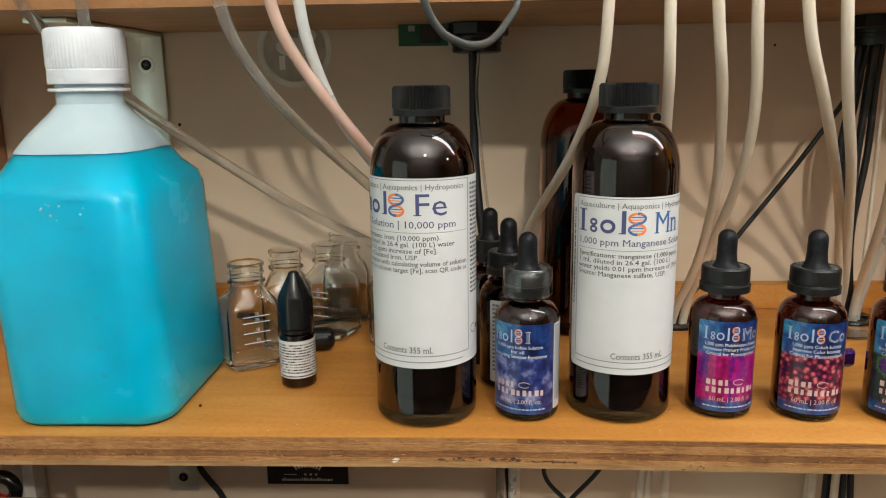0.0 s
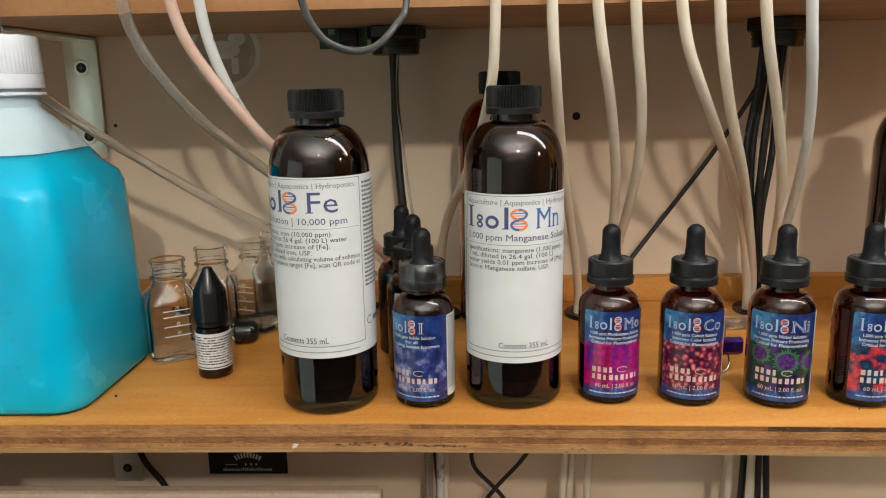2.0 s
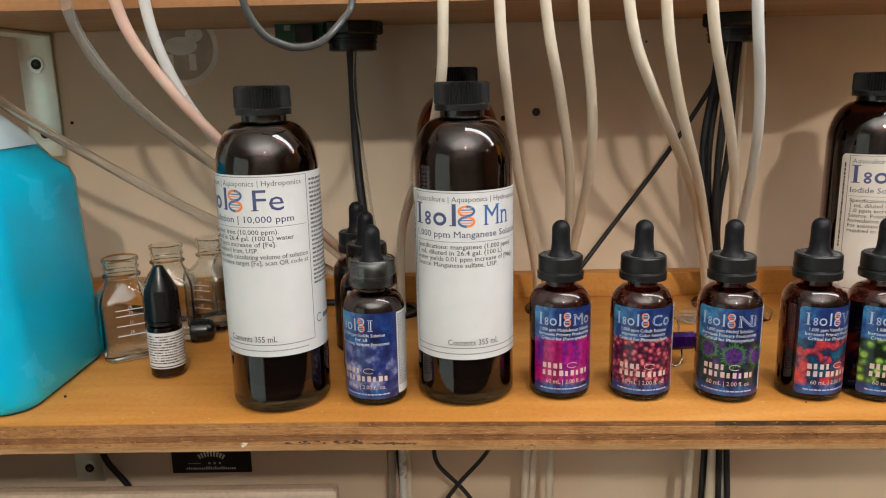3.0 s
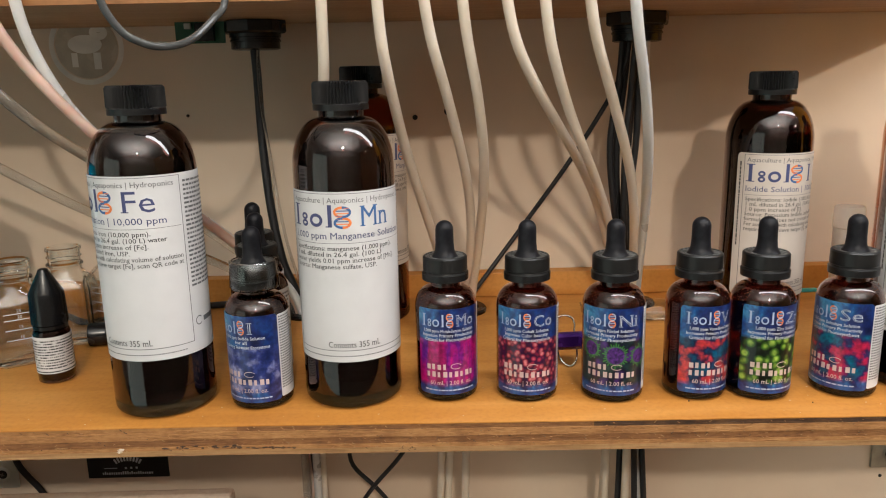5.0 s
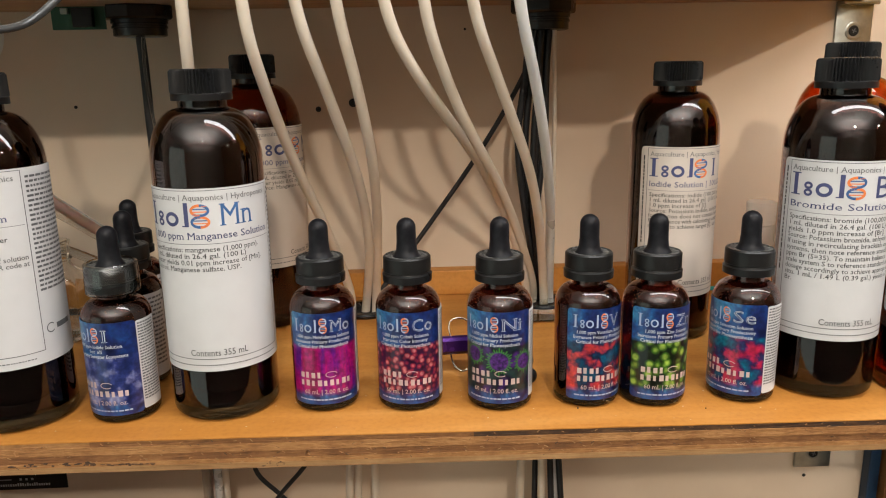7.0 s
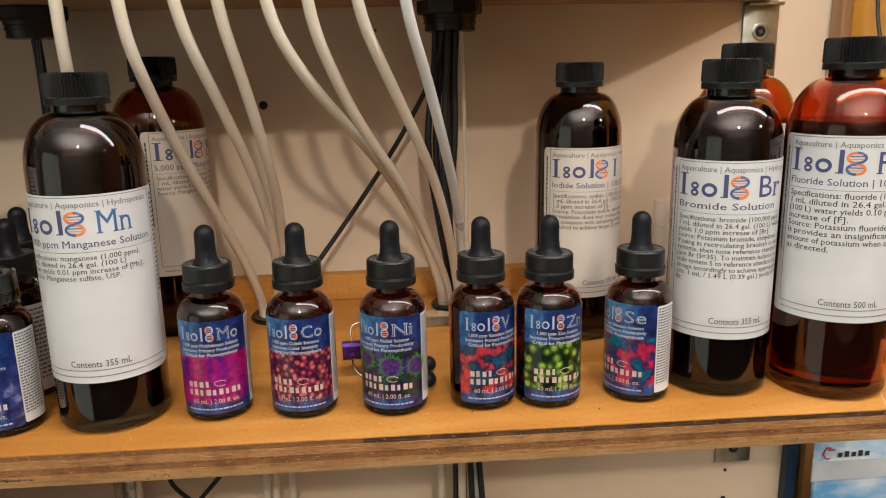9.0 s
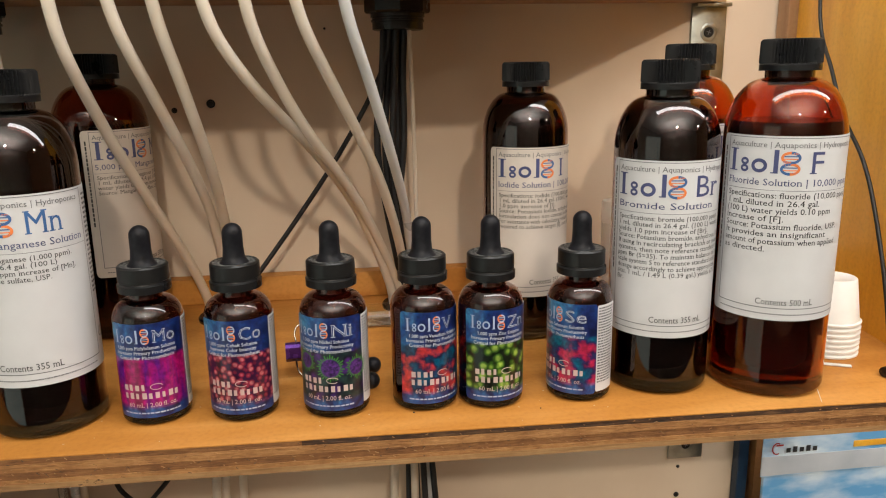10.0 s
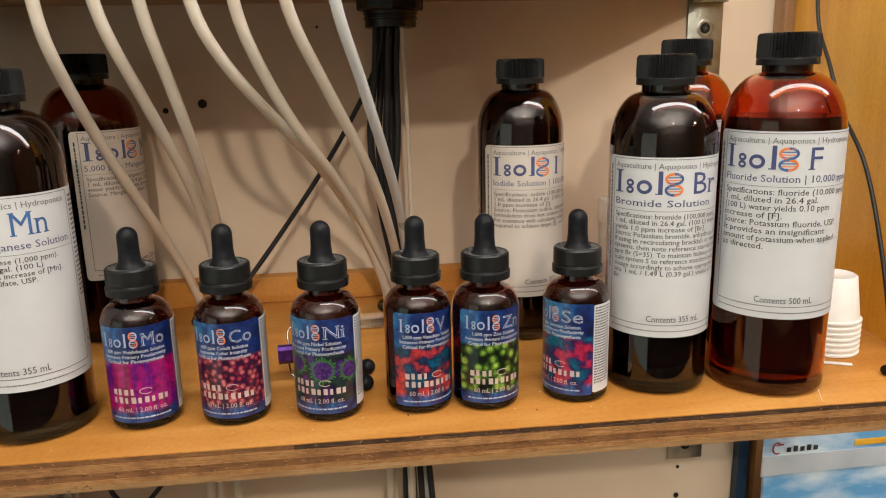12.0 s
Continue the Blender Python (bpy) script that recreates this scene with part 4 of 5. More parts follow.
A1 = art("magenta_picture", (0.22, 0.002, 0.07), (0.36, 0.004, 0.125), (0.09, 0.008, 0.17), "drape", 130)
A2 = art("crimson_picture", (0.50, 0.16, 0.16), (0.24, 0.016, 0.04), (0.03, 0.004, 0.03), "cell", 330)
A3 = art("green_violet_picture", (0.05, 0.010, 0.12), (0.006, 0.006, 0.02), (0.012, 0.03, 0.03), "cell", 130)
A4 = art("red_teal_picture", (0.0, 0.07, 0.14), (0.010, 0.012, 0.05), (0.52, 0.04, 0.04), "noise", 120)
A5 = art("lime_picture", (0.26, 0.40, 0.06), (0.04, 0.11, 0.01), (0.003, 0.008, 0.004), "cell", 200)
A6 = art("coral_teal_picture", (0.0, 0.10, 0.17), (0.02, 0.012, 0.08), (0.42, 0.015, 0.06), "noise", 130)
A7 = art("ice_blue_picture", (0.006, 0.014, 0.08), (0.025, 0.04, 0.17), (0.22, 0.24, 0.42), "noise", 110)
PRIMARY = ["Increases Primary Productivity", "Critical for Photosynthesis"]
dropper(0.0773, 0.0322, -83, "I", ["10,000 ppm Iodide Solution", "for all", "Recirculating Seawater Ecosystems"], A7, "dropper bottle with shrink-wrapped cap and icy blue label", wrap=True)
dropper(0.1892, 0.0368, -59, "Mo", ["1,000 ppm Molybdenum Solution"] + PRIMARY, A1, "amber dropper bottle with a blue and magenta label")
dropper(0.2374, 0.0332, -71, "Co", ["1,000 ppm Cobalt Solution", "Improves Color Intensity", "Critical for Photosynthesis"], A2, "amber dropper bottle with a blue and crimson label")
dropper(0.2883, 0.0292, -80, "Ni", ["1,000 ppm Nickel Solution"] + PRIMARY, A3, "amber dropper bottle with a green and violet label")
dropper(0.3381, 0.0296, -48, "V", ["1,000 ppm Vanadium Solution"] + PRIMARY, A4, "amber dropper bottle with a red and teal label", level=0.02)
dropper(0.3757, 0.0268, -57, "Zn", ["1,000 ppm Zinc Solution"] + PRIMARY, A5, "amber dropper bottle with a lime green label", level=0.02)
dropper(0.4278, 0.0272, -119, "Se", ["1,000 ppm Selenium Solution"] + PRIMARY, A6, "amber dropper bottle with a coral red and teal label")
dropper(0.0688, 0.0790, -60, "K", [], A7, "dark dropper bottle with a white side label, behind another", turn=20, level=0.060, plain_label=True)
dropper(0.0580, 0.1190, -75, "K", [], A7, "dark dropper bottle at the back of the row", turn=60, level=0.060, plain_label=True)

# ---- turquoise jug ----
jug = thing("plastic_jug", (-0.1805, 0.067, 0.0002), label="square translucent plastic jug of turquoise liquid with white cap", category="jug")


def jug_loop(bm, hw, hd, c, z, n=6):
    """Rounded rectangle."""
    vs = []
    for qx, qy, a0 in ((1, 1, 0), (-1, 1, 90), (-1, -1, 180), (1, -1, 270)):
        for i in range(n + 1):
            a = radians(a0 + 90 * i / n)
            vs.append(bm.verts.new((qx * (hw - c) + c * math.cos(a), qy * (hd - c) + c * math.sin(a), z)))
    return vs


def jug_skin(rows, cap_end=True):
    bm = bmesh.new()
    loops = [jug_loop(bm, *r) for r in rows]
    for a, b in zip(loops, loops[1:]):
        for i in range(len(a)):
            j = (i + 1) % len(a)
            bm.faces.new((a[i], a[j], b[j], b[i]))
    bm.faces.new(loops[0])
    if cap_end:
        bm.faces.new(loops[-1])
    return bm


HW, HD = 0.0475, 0.0585
shell_out = [(HW - 0.004, HD - 0.004, 0.016, 0.0), (HW - 0.0015, HD - 0.0015, 0.018, 0.002), (HW, HD, 0.018, 0.007), (HW, HD, 0.018, 0.06), (HW, HD, 0.018, 0.128), (HW - 0.002, HD - 0.002, 0.018, 0.135), (HW - 0.008, HD - 0.010, 0.019, 0.143), (0.031, 0.036, 0.021, 0.162), (0.0235, 0.0245, 0.0215, 0.1745), (0.0205, 0.0205, 0.0204, 0.179), (0.0203, 0.0203, 0.0202, 0.194)]
g = 0.0012
part("body", jug_skin(shell_out[:7] + [(0.0352, 0.0423, 0.02, 0.1522)]), M["hdpe_wet"], jug, "wet plastic wall of the jug", smooth=40)
part("shoulder", jug_skin([(0.0352, 0.0423, 0.02, 0.1525)] + shell_out[7:] + [(a - g, b - g, max(0.001, c - g), z - 0.0004) for a, b, c, z in shell_out[:6:-1]] + [(0.0344, 0.0415, 0.02, 0.1526)]), M["hdpe"], jug, "milky translucent shoulder and neck", smooth=40)
lq = 0.0010
part("liquid", jug_skin([(HW - 0.0046, HD - 0.0046, 0.0158, 0.0006), (HW - 0.0021, HD - 0.0021, 0.0176, 0.0024), (HW - lq, HD - lq, 0.0176, 0.0072), (HW - lq, HD - lq, 0.0176, 0.128), (HW - 0.0032, HD - 0.0032, 0.0172, 0.1348), (HW - 0.0094, HD - 0.0114, 0.0182, 0.1425), (0.0342, 0.0413, 0.0196, 0.1517), (0.0334, 0.0405, 0.0195, 0.1521)]), M["cyan"], jug, "bright turquoise liquid", smooth=40)
part("flange", lathe([(0.0204, 0.1862), (0.0243, 0.1864), (0.0245, 0.1872), (0.0243, 0.188), (0.0204, 0.1882)], 48), M["cap_white"], jug, smooth=40)
part("cap", lathe([(0.0212, 0.1905), (0.0240, 0.1905), (0.0243, 0.1925), (0.0241, 0.1985), (0.0238, 0.199, 1), (0.0244, 0.2005, 1), (0.0241, 0.2195, 1), (0.0232, 0.2212), (0.0215, 0.222), (0.0034, 0.222), (0.0032, 0.2195)], 120, rib=0.0004), M["cap_white"], jug, "white ribbed screw cap", smooth=25)
s = Sheet()
for k in range(6):
    z = 0.0315 + 0.0165 * k
    s.bar(-0.004, 0.004, z, z + 0.0006), s.bar(0.006, 0.0095, z - 0.001, z + 0.0014, 1)
s.bar(-0.004, 0.012, 0.128, 0.1296)
part("graduation", s.mesh("graduation", M["mark"]), None, jug, "faint graduation marks").location = (0.008, -HD - 0.0004, 0)
bm = bmesh.new()
random.seed(14)
for _ in range(9):
    bmesh.ops.create_icosphere(bm, subdivisions=2, radius=random.uniform(0.0003, 0.0008), matrix=Matrix.Translation((random.uniform(-0.012, 0.030), -HD + 0.0003, 0.116 + 0.012 * random.random() ** 0.6)))
tagged(part("foam", bm, M["hdpe"], jug, "small pale air bubbles", smooth=60), kind="stuff")
# the moulded body leans forward and sideways towards its foot
for ob in jug.children:
    at = ob.location.copy()
    for v in ob.data.vertices:
        lean = max(0.0, 1.0 - (v.co.z + at.z) / 0.145)
        waist = 1.0 - 0.08 * min(1.0, max(0.0, (v.co.z + at.z - 0.155) / 0.022))
        v.co.x, v.co.y = v.co.x * waist, v.co.y * waist
        v.co.x += 0.0085 * lean
        v.co.y -= 0.0050 * lean


# ---- clear glass jars ----
def jar_meshes():
    bm = bmesh.new()
    h = 0.0183

    def skin(rows, bm):
        loops = [jug_loop(bm, *r, 5) for r in rows]
        for a, b in zip(loops, loops[1:]):
            for i in range(len(a)):
                j = (i + 1) % len(a)
                bm.faces.new((a[i], a[j], b[j], b[i]))
        bm.faces.new(loops[0]), bm.faces.new(loops[-1])

    rows = [(h - 0.003, h - 0.003, 0.004, 0), (h, h, 0.006, 0.003), (h, h, 0.006, 0.043), (h - 0.0012, h - 0.0012, 0.007, 0.048), (0.0128, 0.0128, 0.0115, 0.055), (0.0112, 0.0112, 0.0111, 0.058), (0.0112, 0.0112, 0.0111, 0.060), (0.0128, 0.0128, 0.0127, 0.0612), (0.0128, 0.0128, 0.0127, 0.0625), (0.0113, 0.0113, 0.0112, 0.0638), (0.0113, 0.0113, 0.0112, 0.0665), (0.0123, 0.0123, 0.0122, 0.0677), (0.0113, 0.0113, 0.0112, 0.069), (0.0113, 0.0113, 0.0112, 0.0715), (0.0124, 0.0124, 0.0123, 0.0728), (0.0122, 0.0122, 0.0121, 0.0748), (0.0110, 0.0110, 0.0109, 0.0752),
            (0.0098, 0.0098, 0.0097, 0.0740), (0.0096, 0.0096, 0.0095, 0.058), (0.0112, 0.0112, 0.0103, 0.0535), (h - 0.0032, h - 0.0032, 0.0055, 0.0465), (h - 0.002, h - 0.002, 0.0045, 0.042), (h - 0.002, h - 0.002, 0.0045, 0.0055), (h - 0.0045, h - 0.0045, 0.003, 0.0038)]
    skin(rows, bm)
    for v in bm.verts:
        v.co.z *= 0.955
    return bm


def jar(x, y, turn, marks, label):
    ob = thing("glass_jar", (x, y, 0.0002), turn, label=label, category="jar", group="clear glass jars")
    part("jar", shared("jar/clear", jar_meshes, M["glass"], 45), None, ob)
    if marks:
        s = Sheet()
        for z, body in ((0.0205, "10"), (0.0275, "15"), (0.0345, "20"), (0.0387, "25")):
            s.bar(-0.009, 0.009, z, z + 0.0006), s.text(body, -0.001, z + 0.0012, 0.0030)
        part("graduation", s.mesh("graduation", M["white_ink"]), None, ob, "white volume marks").location = (0, -0.0185, -0.001)


jar(-0.1080, 0.1100, 32, True, "empty square clear glass jar with white volume marks")
jar(-0.0905, 0.1500, 12, False, "empty square clear glass jar with a threaded neck")
jar(-0.0630, 0.1720, -20, True, "empty clear glass jar standing behind others")
jar(-0.0580, 0.2140, 10, False, "empty clear glass jar by the back rail")
jar(-0.0130, 0.1600, 5, False, "empty clear glass jar behind the iron bottle")

# ---- small nicotine-style dropper bottle, lying bottle ----
small = thing("small_bottle", (-0.0662, 0.0725, 0.0002), label="tiny amber bottle with pointed black cap and white label", category="bottle")
part("bottle", lathe([(0, 0.0006), (0.0092, 0.0)] + arc(0.0098, 0.0016, 0.0014, 0.0014, -80, 0, 4) + [(0.0112, 0.032), (0.0106, 0.0345), (0.0085, 0.036), (0, 0.036)], 40), M["dark_amber"], small, smooth=40)
part("liquid", lathe([(0, 0.0018), (0.0092, 0.002), (0.0099, 0.004), (0.0099, 0.031), (0, 0.0312)], 32), M["liquid_red"], small, smooth=40)
part("collar", lathe([(0.009, 0.0355), (0.0104, 0.0357), (0.0105, 0.0382), (0.009, 0.0385)], 40), M["black"], small, smooth=40)
part("cap", lathe([(0.0085, 0.0388), (0.0108, 0.0389), (0.011, 0.0395, 1), (0.0106, 0.0575, 1), (0.0102, 0.0592), (0.0036, 0.0722), (0.003, 0.0738), (0.0018, 0.0744), (0, 0.0745)], 56, rib=0.0005), M["black"], small, "pointed glossy black cap", smooth=35)
lab = part("label", label_patch(0.0113, -150, 0, 0.058, 0.0072, 0.0315, 0.001), M["paper"], small, "white label with small print", smooth=50)
s = Sheet()
random.seed(5)
for k in range(11):
    u = 0.002
    while u < 0.055:
        w = 0.0008 + 0.002 * random.random()
        s.bar(u, u + w, 0.0285 - 0.0018 * k, 0.0294 - 0.0018 * k)
        u += w + 0.0004
s.bar(0.001, 0.057, 0.0080, 0.0088)
part("print", s.mesh("print", M["ink"], 0.0115, -150), None, lab)

lying = thing("plastic_plug", (-0.0530, 0.1330, 0.0089), label="black ridged plastic plug lying on its side", category="plug")
part("cap", lathe([(0, 0), (0.0082, 0), (0.0086, 0.0006), (0.0086, 0.001, 1), (0.0084, 0.0115, 1)] + arc(0.0024, 0.0115, 0.0058, 0.0058, 4, 84, 7) + [(0, 0.0174)], 56, rib=0.0003), M["black"], lying, smooth=30).matrix_basis = pose(-0.018, 0, 0, 0, 90, 12)

# ---- connectors, grommets, cables and tubes ----
for x, y, board in ((0.050, 0.205, True), (0.3415, 0.2, False)):
    ob = thing("cable_gland", (x, y, UNDER), label="black plastic cable fitting" + (" with a green circuit board" if board else " under the upper shelf"), category="fitting", group="cable fittings")
    part("flange", lathe([(0, -0.0003), (0.0235, -0.0003), (0.0238, -0.001), (0.0238, -0.0085), (0.0228, -0.0098), (0.0195, -0.0102), (0, -0.0102)], 8), M["black"], ob)
    part("collar", lathe([(0.0195, -0.0102), (0.0195, -0.0125), (0.0186, -0.013), (0.0186, -0.0142), (0.0192, -0.0146), (0.0192, -0.0158), (0.0184, -0.0162), (0.0184, -0.0212), (0.0165, -0.0218), (0, -0.0218)], 40), M["black"], ob, smooth=35)
    if board:
        part("board", boxed(-0.058, -0.021, -0.008, -0.0064, -0.0165, -0.0008), M["green"], ob, "green circuit board")
        part("socket", boxed(-0.042, -0.028, -0.0135, -0.0082, -0.015, -0.002, 0.0006), M["black"], ob, "black connector socket")
        part("terminal", boxed(-0.0505, -0.0455, -0.011, -0.0082, -0.006, -0.002, 0.0004), M["steel"], ob)

for x, y in ((0.204, 0.198), (0.344, 0.205), (0.078, 0.2)):
    solo("cable_grommet", lathe([(0.0205, 0), (0.0208, 0.0022), (0.0198, 0.0034), (0.015, 0.0036), (0.0142, 0.0028), (0.0142, 0.0004)], 40), M["black"], (x, y, 0.0), smooth=40, label="round black plastic cable grommet in the shelf", category="grommet", group="shelf grommets")
    # black disc gives the darkness of the hole; the board is not cut
    solo("grommet_hole", lathe([(0, 0.0004), (0.0141, 0.0004), (0.0141, 0.0001)], 32), M["card_black"], (x, y, 0.0002), label="flat black disc painted as the dark inside a cable grommet", category="hole", group="grommet holes")


def tube(pts, mat, r, label, name="dosing_tube", group="dosing tubes", category="tube"):
    return solo(name, sweep(pts, r, 12, ease=60 if name == "dosing_tube" else 8), M[mat], smooth=60, label=label, category=category, group=group)


G1, G2, G0 = (0.204, 0.198), (0.344, 0.205), (0.078, 0.2)


def down(gx, gy, dx, dy, lean=0.0):
    return [(gx + dx, gy + dy, 0.004), (gx + dx + lean, gy + dy, -0.06), (gx + dx + 2 * lean, gy + dy, -0.20), (gx + dx + 2.5 * lean, gy + dy, -0.34)]


MILK = "milky silicone dosing tube hanging from above"
tube([(0.124, 0.048, 0.40), (0.123, 0.050, 0.30), (0.122, 0.054, 0.223), (0.121, 0.06, 0.192), (0.116, 0.080, 0.166), (0.107, 0.110, 0.133), (0.095, 0.140, 0.106), (0.086, 0.170, 0.08), (0.082, 0.192, 0.045)] + down(*G0, 0.004, 0.0, 0.0), "tube", 0.0033, MILK)
tube([(0.150, 0.046, 0.40), (0.152, 0.046, 0.30), (0.154, 0.048, 0.221), (0.157, 0.054, 0.197), (0.161, 0.072, 0.171), (0.167, 0.098, 0.137), (0.176, 0.128, 0.100), (0.187, 0.165, 0.056), (0.193, 0.188, 0.02)] + down(*G1, -0.010, -0.002, -0.006), "tube", 0.0033, MILK)
tube([(0.172, 0.047, 0.40), (0.175, 0.047, 0.30), (0.180, 0.050, 0.221), (0.189, 0.062, 0.193), (0.196, 0.082, 0.165), (0.205, 0.108, 0.129), (0.210, 0.136, 0.096), (0.211, 0.160, 0.058), (0.207, 0.185, 0.025)] + down(*G1, 0.0, 0.002, -0.008), "tube", 0.0033, MILK)
tube([(0.196, 0.047, 0.40), (0.198, 0.048, 0.30), (0.202, 0.052, 0.221), (0.209, 0.064, 0.193), (0.214, 0.078, 0.162), (0.218, 0.102, 0.130), (0.218, 0.134, 0.095), (0.216, 0.165, 0.055), (0.213, 0.188, 0.022)] + down(*G1, 0.008, -0.001, -0.004), "tube", 0.0033, MILK)
tube([(0.216, 0.046, 0.40), (0.220, 0.046, 0.30), (0.227, 0.048, 0.221), (0.237, 0.055, 0.198), (0.250, 0.068, 0.175), (0.272, 0.102, 0.146), (0.298, 0.140, 0.108), (0.316, 0.170, 0.066), (0.329, 0.192, 0.022)] + down(*G2, -0.011, -0.002, -0.003), "tube", 0.0033, MILK)
tube([(0.240, 0.048, 0.40), (0.244, 0.048, 0.30), (0.249, 0.050, 0.221), (0.256, 0.058, 0.198), (0.266, 0.075, 0.171), (0.282, 0.095, 0.139), (0.302, 0.135, 0.108), (0.322, 0.171, 0.060), (0.335, 0.196, 0.022)] + down(*G2, -0.005, 0.007, -0.006), "tube", 0.0033, MILK)
tube([(0.265, 0.046, 0.40), (0.268, 0.046, 0.30), (0.274, 0.048, 0.220), (0.286, 0.063, 0.195), (0.299, 0.082, 0.164), (0.316, 0.110, 0.129), (0.328, 0.138, 0.093), (0.337, 0.170, 0.054), (0.343, 0.193, 0.020)] + down(*G2, 0.001, -0.006, 0.0), "tube", 0.0033, MILK)
tube([(0.291, 0.046, 0.40), (0.294, 0.046, 0.30), (0.300, 0.048, 0.220), (0.310, 0.064, 0.194), (0.319, 0.082, 0.162), (0.329, 0.110, 0.129), (0.340, 0.152, 0.088), (0.345, 0.178, 0.055), (0.348, 0.196, 0.020)] + down(*G2, 0.007, 0.004, 0.004), "tube_white", 0.0033, "whiter dosing tube hanging from above")
tube([(-0.105, 0.045, 0.40), (-0.100, 0.045, 0.30), (-0.094, 0.046, 0.236), (-0.087, 0.050, 0.212), (-0.072, 0.056, 0.186), (-0.055, 0.070, 0.163), (-0.036, 0.095, 0.140), (-0.015, 0.130, 0.112), (0.018, 0.165, 0.075), (0.052, 0.190, 0.035)] + down(*G0, -0.010, -0.004, 0.0), "tube_clear", 0.0034, "clear grey tube curving down behind the bottles")
tube([(-0.075, 0.045, 0.40), (-0.072, 0.045, 0.30), (-0.066, 0.047, 0.237), (-0.060, 0.052, 0.216), (-0.048, 0.058, 0.194), (-0.031, 0.064, 0.170), (-0.016, 0.080, 0.147), (0.005, 0.115, 0.112), (0.030, 0.155, 0.075), (0.058, 0.188, 0.032)] + down(*G0, -0.006, 0.004, 0.0), "tube_pink", 0.0034, "pinkish dosing tube curving down behind the bottles")
tube([(-0.056, 0.048, 0.40), (-0.054, 0.049, 0.30), (-0.050, 0.052, 0.237), (-0.048, 0.055, 0.218), (-0.043, 0.060, 0.197), (-0.036, 0.071, 0.175), (-0.027, 0.084, 0.155), (-0.005, 0.120, 0.118), (0.025, 0.160, 0.078), (0.060, 0.192, 0.034)] + down(*G0, 0.000, -0.006, 0.0), "tube_white", 0.0033, "white dosing tube curving down behind the bottles")
tube([(-0.225, 0.044, 0.40), (-0.216, 0.044, 0.29), (-0.209, 0.045, 0.238), (-0.205, 0.078, 0.218), (-0.192, 0.096, 0.199), (-0.175, 0.103, 0.183), (-0.154, 0.115, 0.161), (-0.128, 0.130, 0.140), (-0.095, 0.145, 0.113), (-0.060, 0.160, 0.089), (-0.020, 0.176, 0.066), (0.030, 0.190, 0.038), (0.060, 0.197, 0.016)] + down(*G0, -0.009, 0.003, 0.0), "tube_clear", 0.0034, "clear greyish tube running behind the jug and jars")
tube([(-0.165, 0.044, 0.40), (-0.167, 0.044, 0.30), (-0.1695, 0.045, 0.237), (-0.1725, 0.054, 0.224), (-0.1775, 0.064, 0.2), (-0.1795, 0.066, 0.15), (-0.1795, 0.066, 0.02)], "tube_clear", 0.0033, "clear suction tube going into the jug cap")
tube([(0.016, -0.02, 0.36), (0.018, -0.014, 0.28), (0.0225, -0.010, 0.232), (0.030, -0.006, 0.2145), (0.038, -0.003, 0.2085), (0.047, 0.002, 0.206), (0.057, 0.018, 0.2095), (0.067, 0.032, 0.222), (0.072, 0.042, 0.236), (0.074, 0.045, 0.30), (0.074, 0.045, 0.38)], "grey_cable", 0.0020, "grey cable hanging in a loop", "cable_loop", "cables", "cable")
CAB = ("power_cable", "cables", "cable")
tube([(0.047, 0.212, 0.214), (0.0475, 0.213, 0.19), (0.048, 0.212, 0.14), (0.052, 0.207, 0.087), (0.060, 0.203, 0.041), (0.072, 0.201, 0.004), (0.073, 0.201, -0.10), (0.09, 0.201, -0.3)], "cable", 0.0034, "black cable falling behind the dropper bottles", *CAB)
tube([(0.052, 0.203, 0.214), (0.050, 0.206, 0.18), (0.054, 0.208, 0.13), (0.063, 0.205, 0.06), (0.075, 0.207, 0.004), (0.078, 0.207, -0.1)], "tube_clear", 0.0012, "thin pale cable beside the black one", *CAB)
for k, (dx, dy) in enumerate(((-0.009, 0.0), (-0.004, 0.004), (0.0, -0.004), (0.003, 0.005), (0.006, -0.001))):
    w = 0.0035 * (k - 2)
    tube([(0.340 + dx, 0.2 + dy, 0.213), (0.338 + dx, 0.2 + dy, 0.18), (0.335 + dx + 0.4 * w, 0.201 + dy, 0.13), (0.336 + dx - 0.5 * w, 0.203 + dy, 0.07), (0.345 + 0.5 * dx, 0.209 + 0.5 * dy, 0.004), (0.352 + 1.2 * dx, 0.206 + dy, -0.12), (0.358 + 2.2 * dx, 0.206 + dy, -0.3)], "cable", 0.0026, "black cable in a bundle hanging from the cable fitting", *CAB)
tube([(0.336, 0.198, 0.214), (0.330, 0.2, 0.184), (0.298, 0.21, 0.126), (0.256, 0.214, 0.066), (0.215, 0.203, 0.014), (0.205, 0.199, 0.0), (0.16, 0.199, -0.115), (0.12, 0.199, -0.165), (0.07, 0.199, -0.25)], "cable", 0.0019, "thin black cable slanting across the wall", *CAB)
tube([(0.199, 0.204, 0.004), (0.15, 0.205, -0.04), (0.103, 0.205, -0.127), (0.134, 0.204, -0.17), (0.18, 0.204, -0.25)], "cable", 0.0019, "thin black cable crossing under the shelf", *CAB)
tube([(0.349, 0.195, 0.213), (0.351, 0.2, 0.16), (0.352, 0.203, 0.08), (0.352, 0.206, 0.004)], "tube", 0.0016, "thin pale cable beside the black bundle", *CAB)
tube([(-0.215, 0.245, -0.10), (-0.207, 0.244, -0.148), (-0.196, 0.244, -0.168), (-0.185, 0.244, -0.185), (-0.16, 0.244, -0.25)], "cable", 0.0028, "black cable on the wall below the shelf", *CAB)
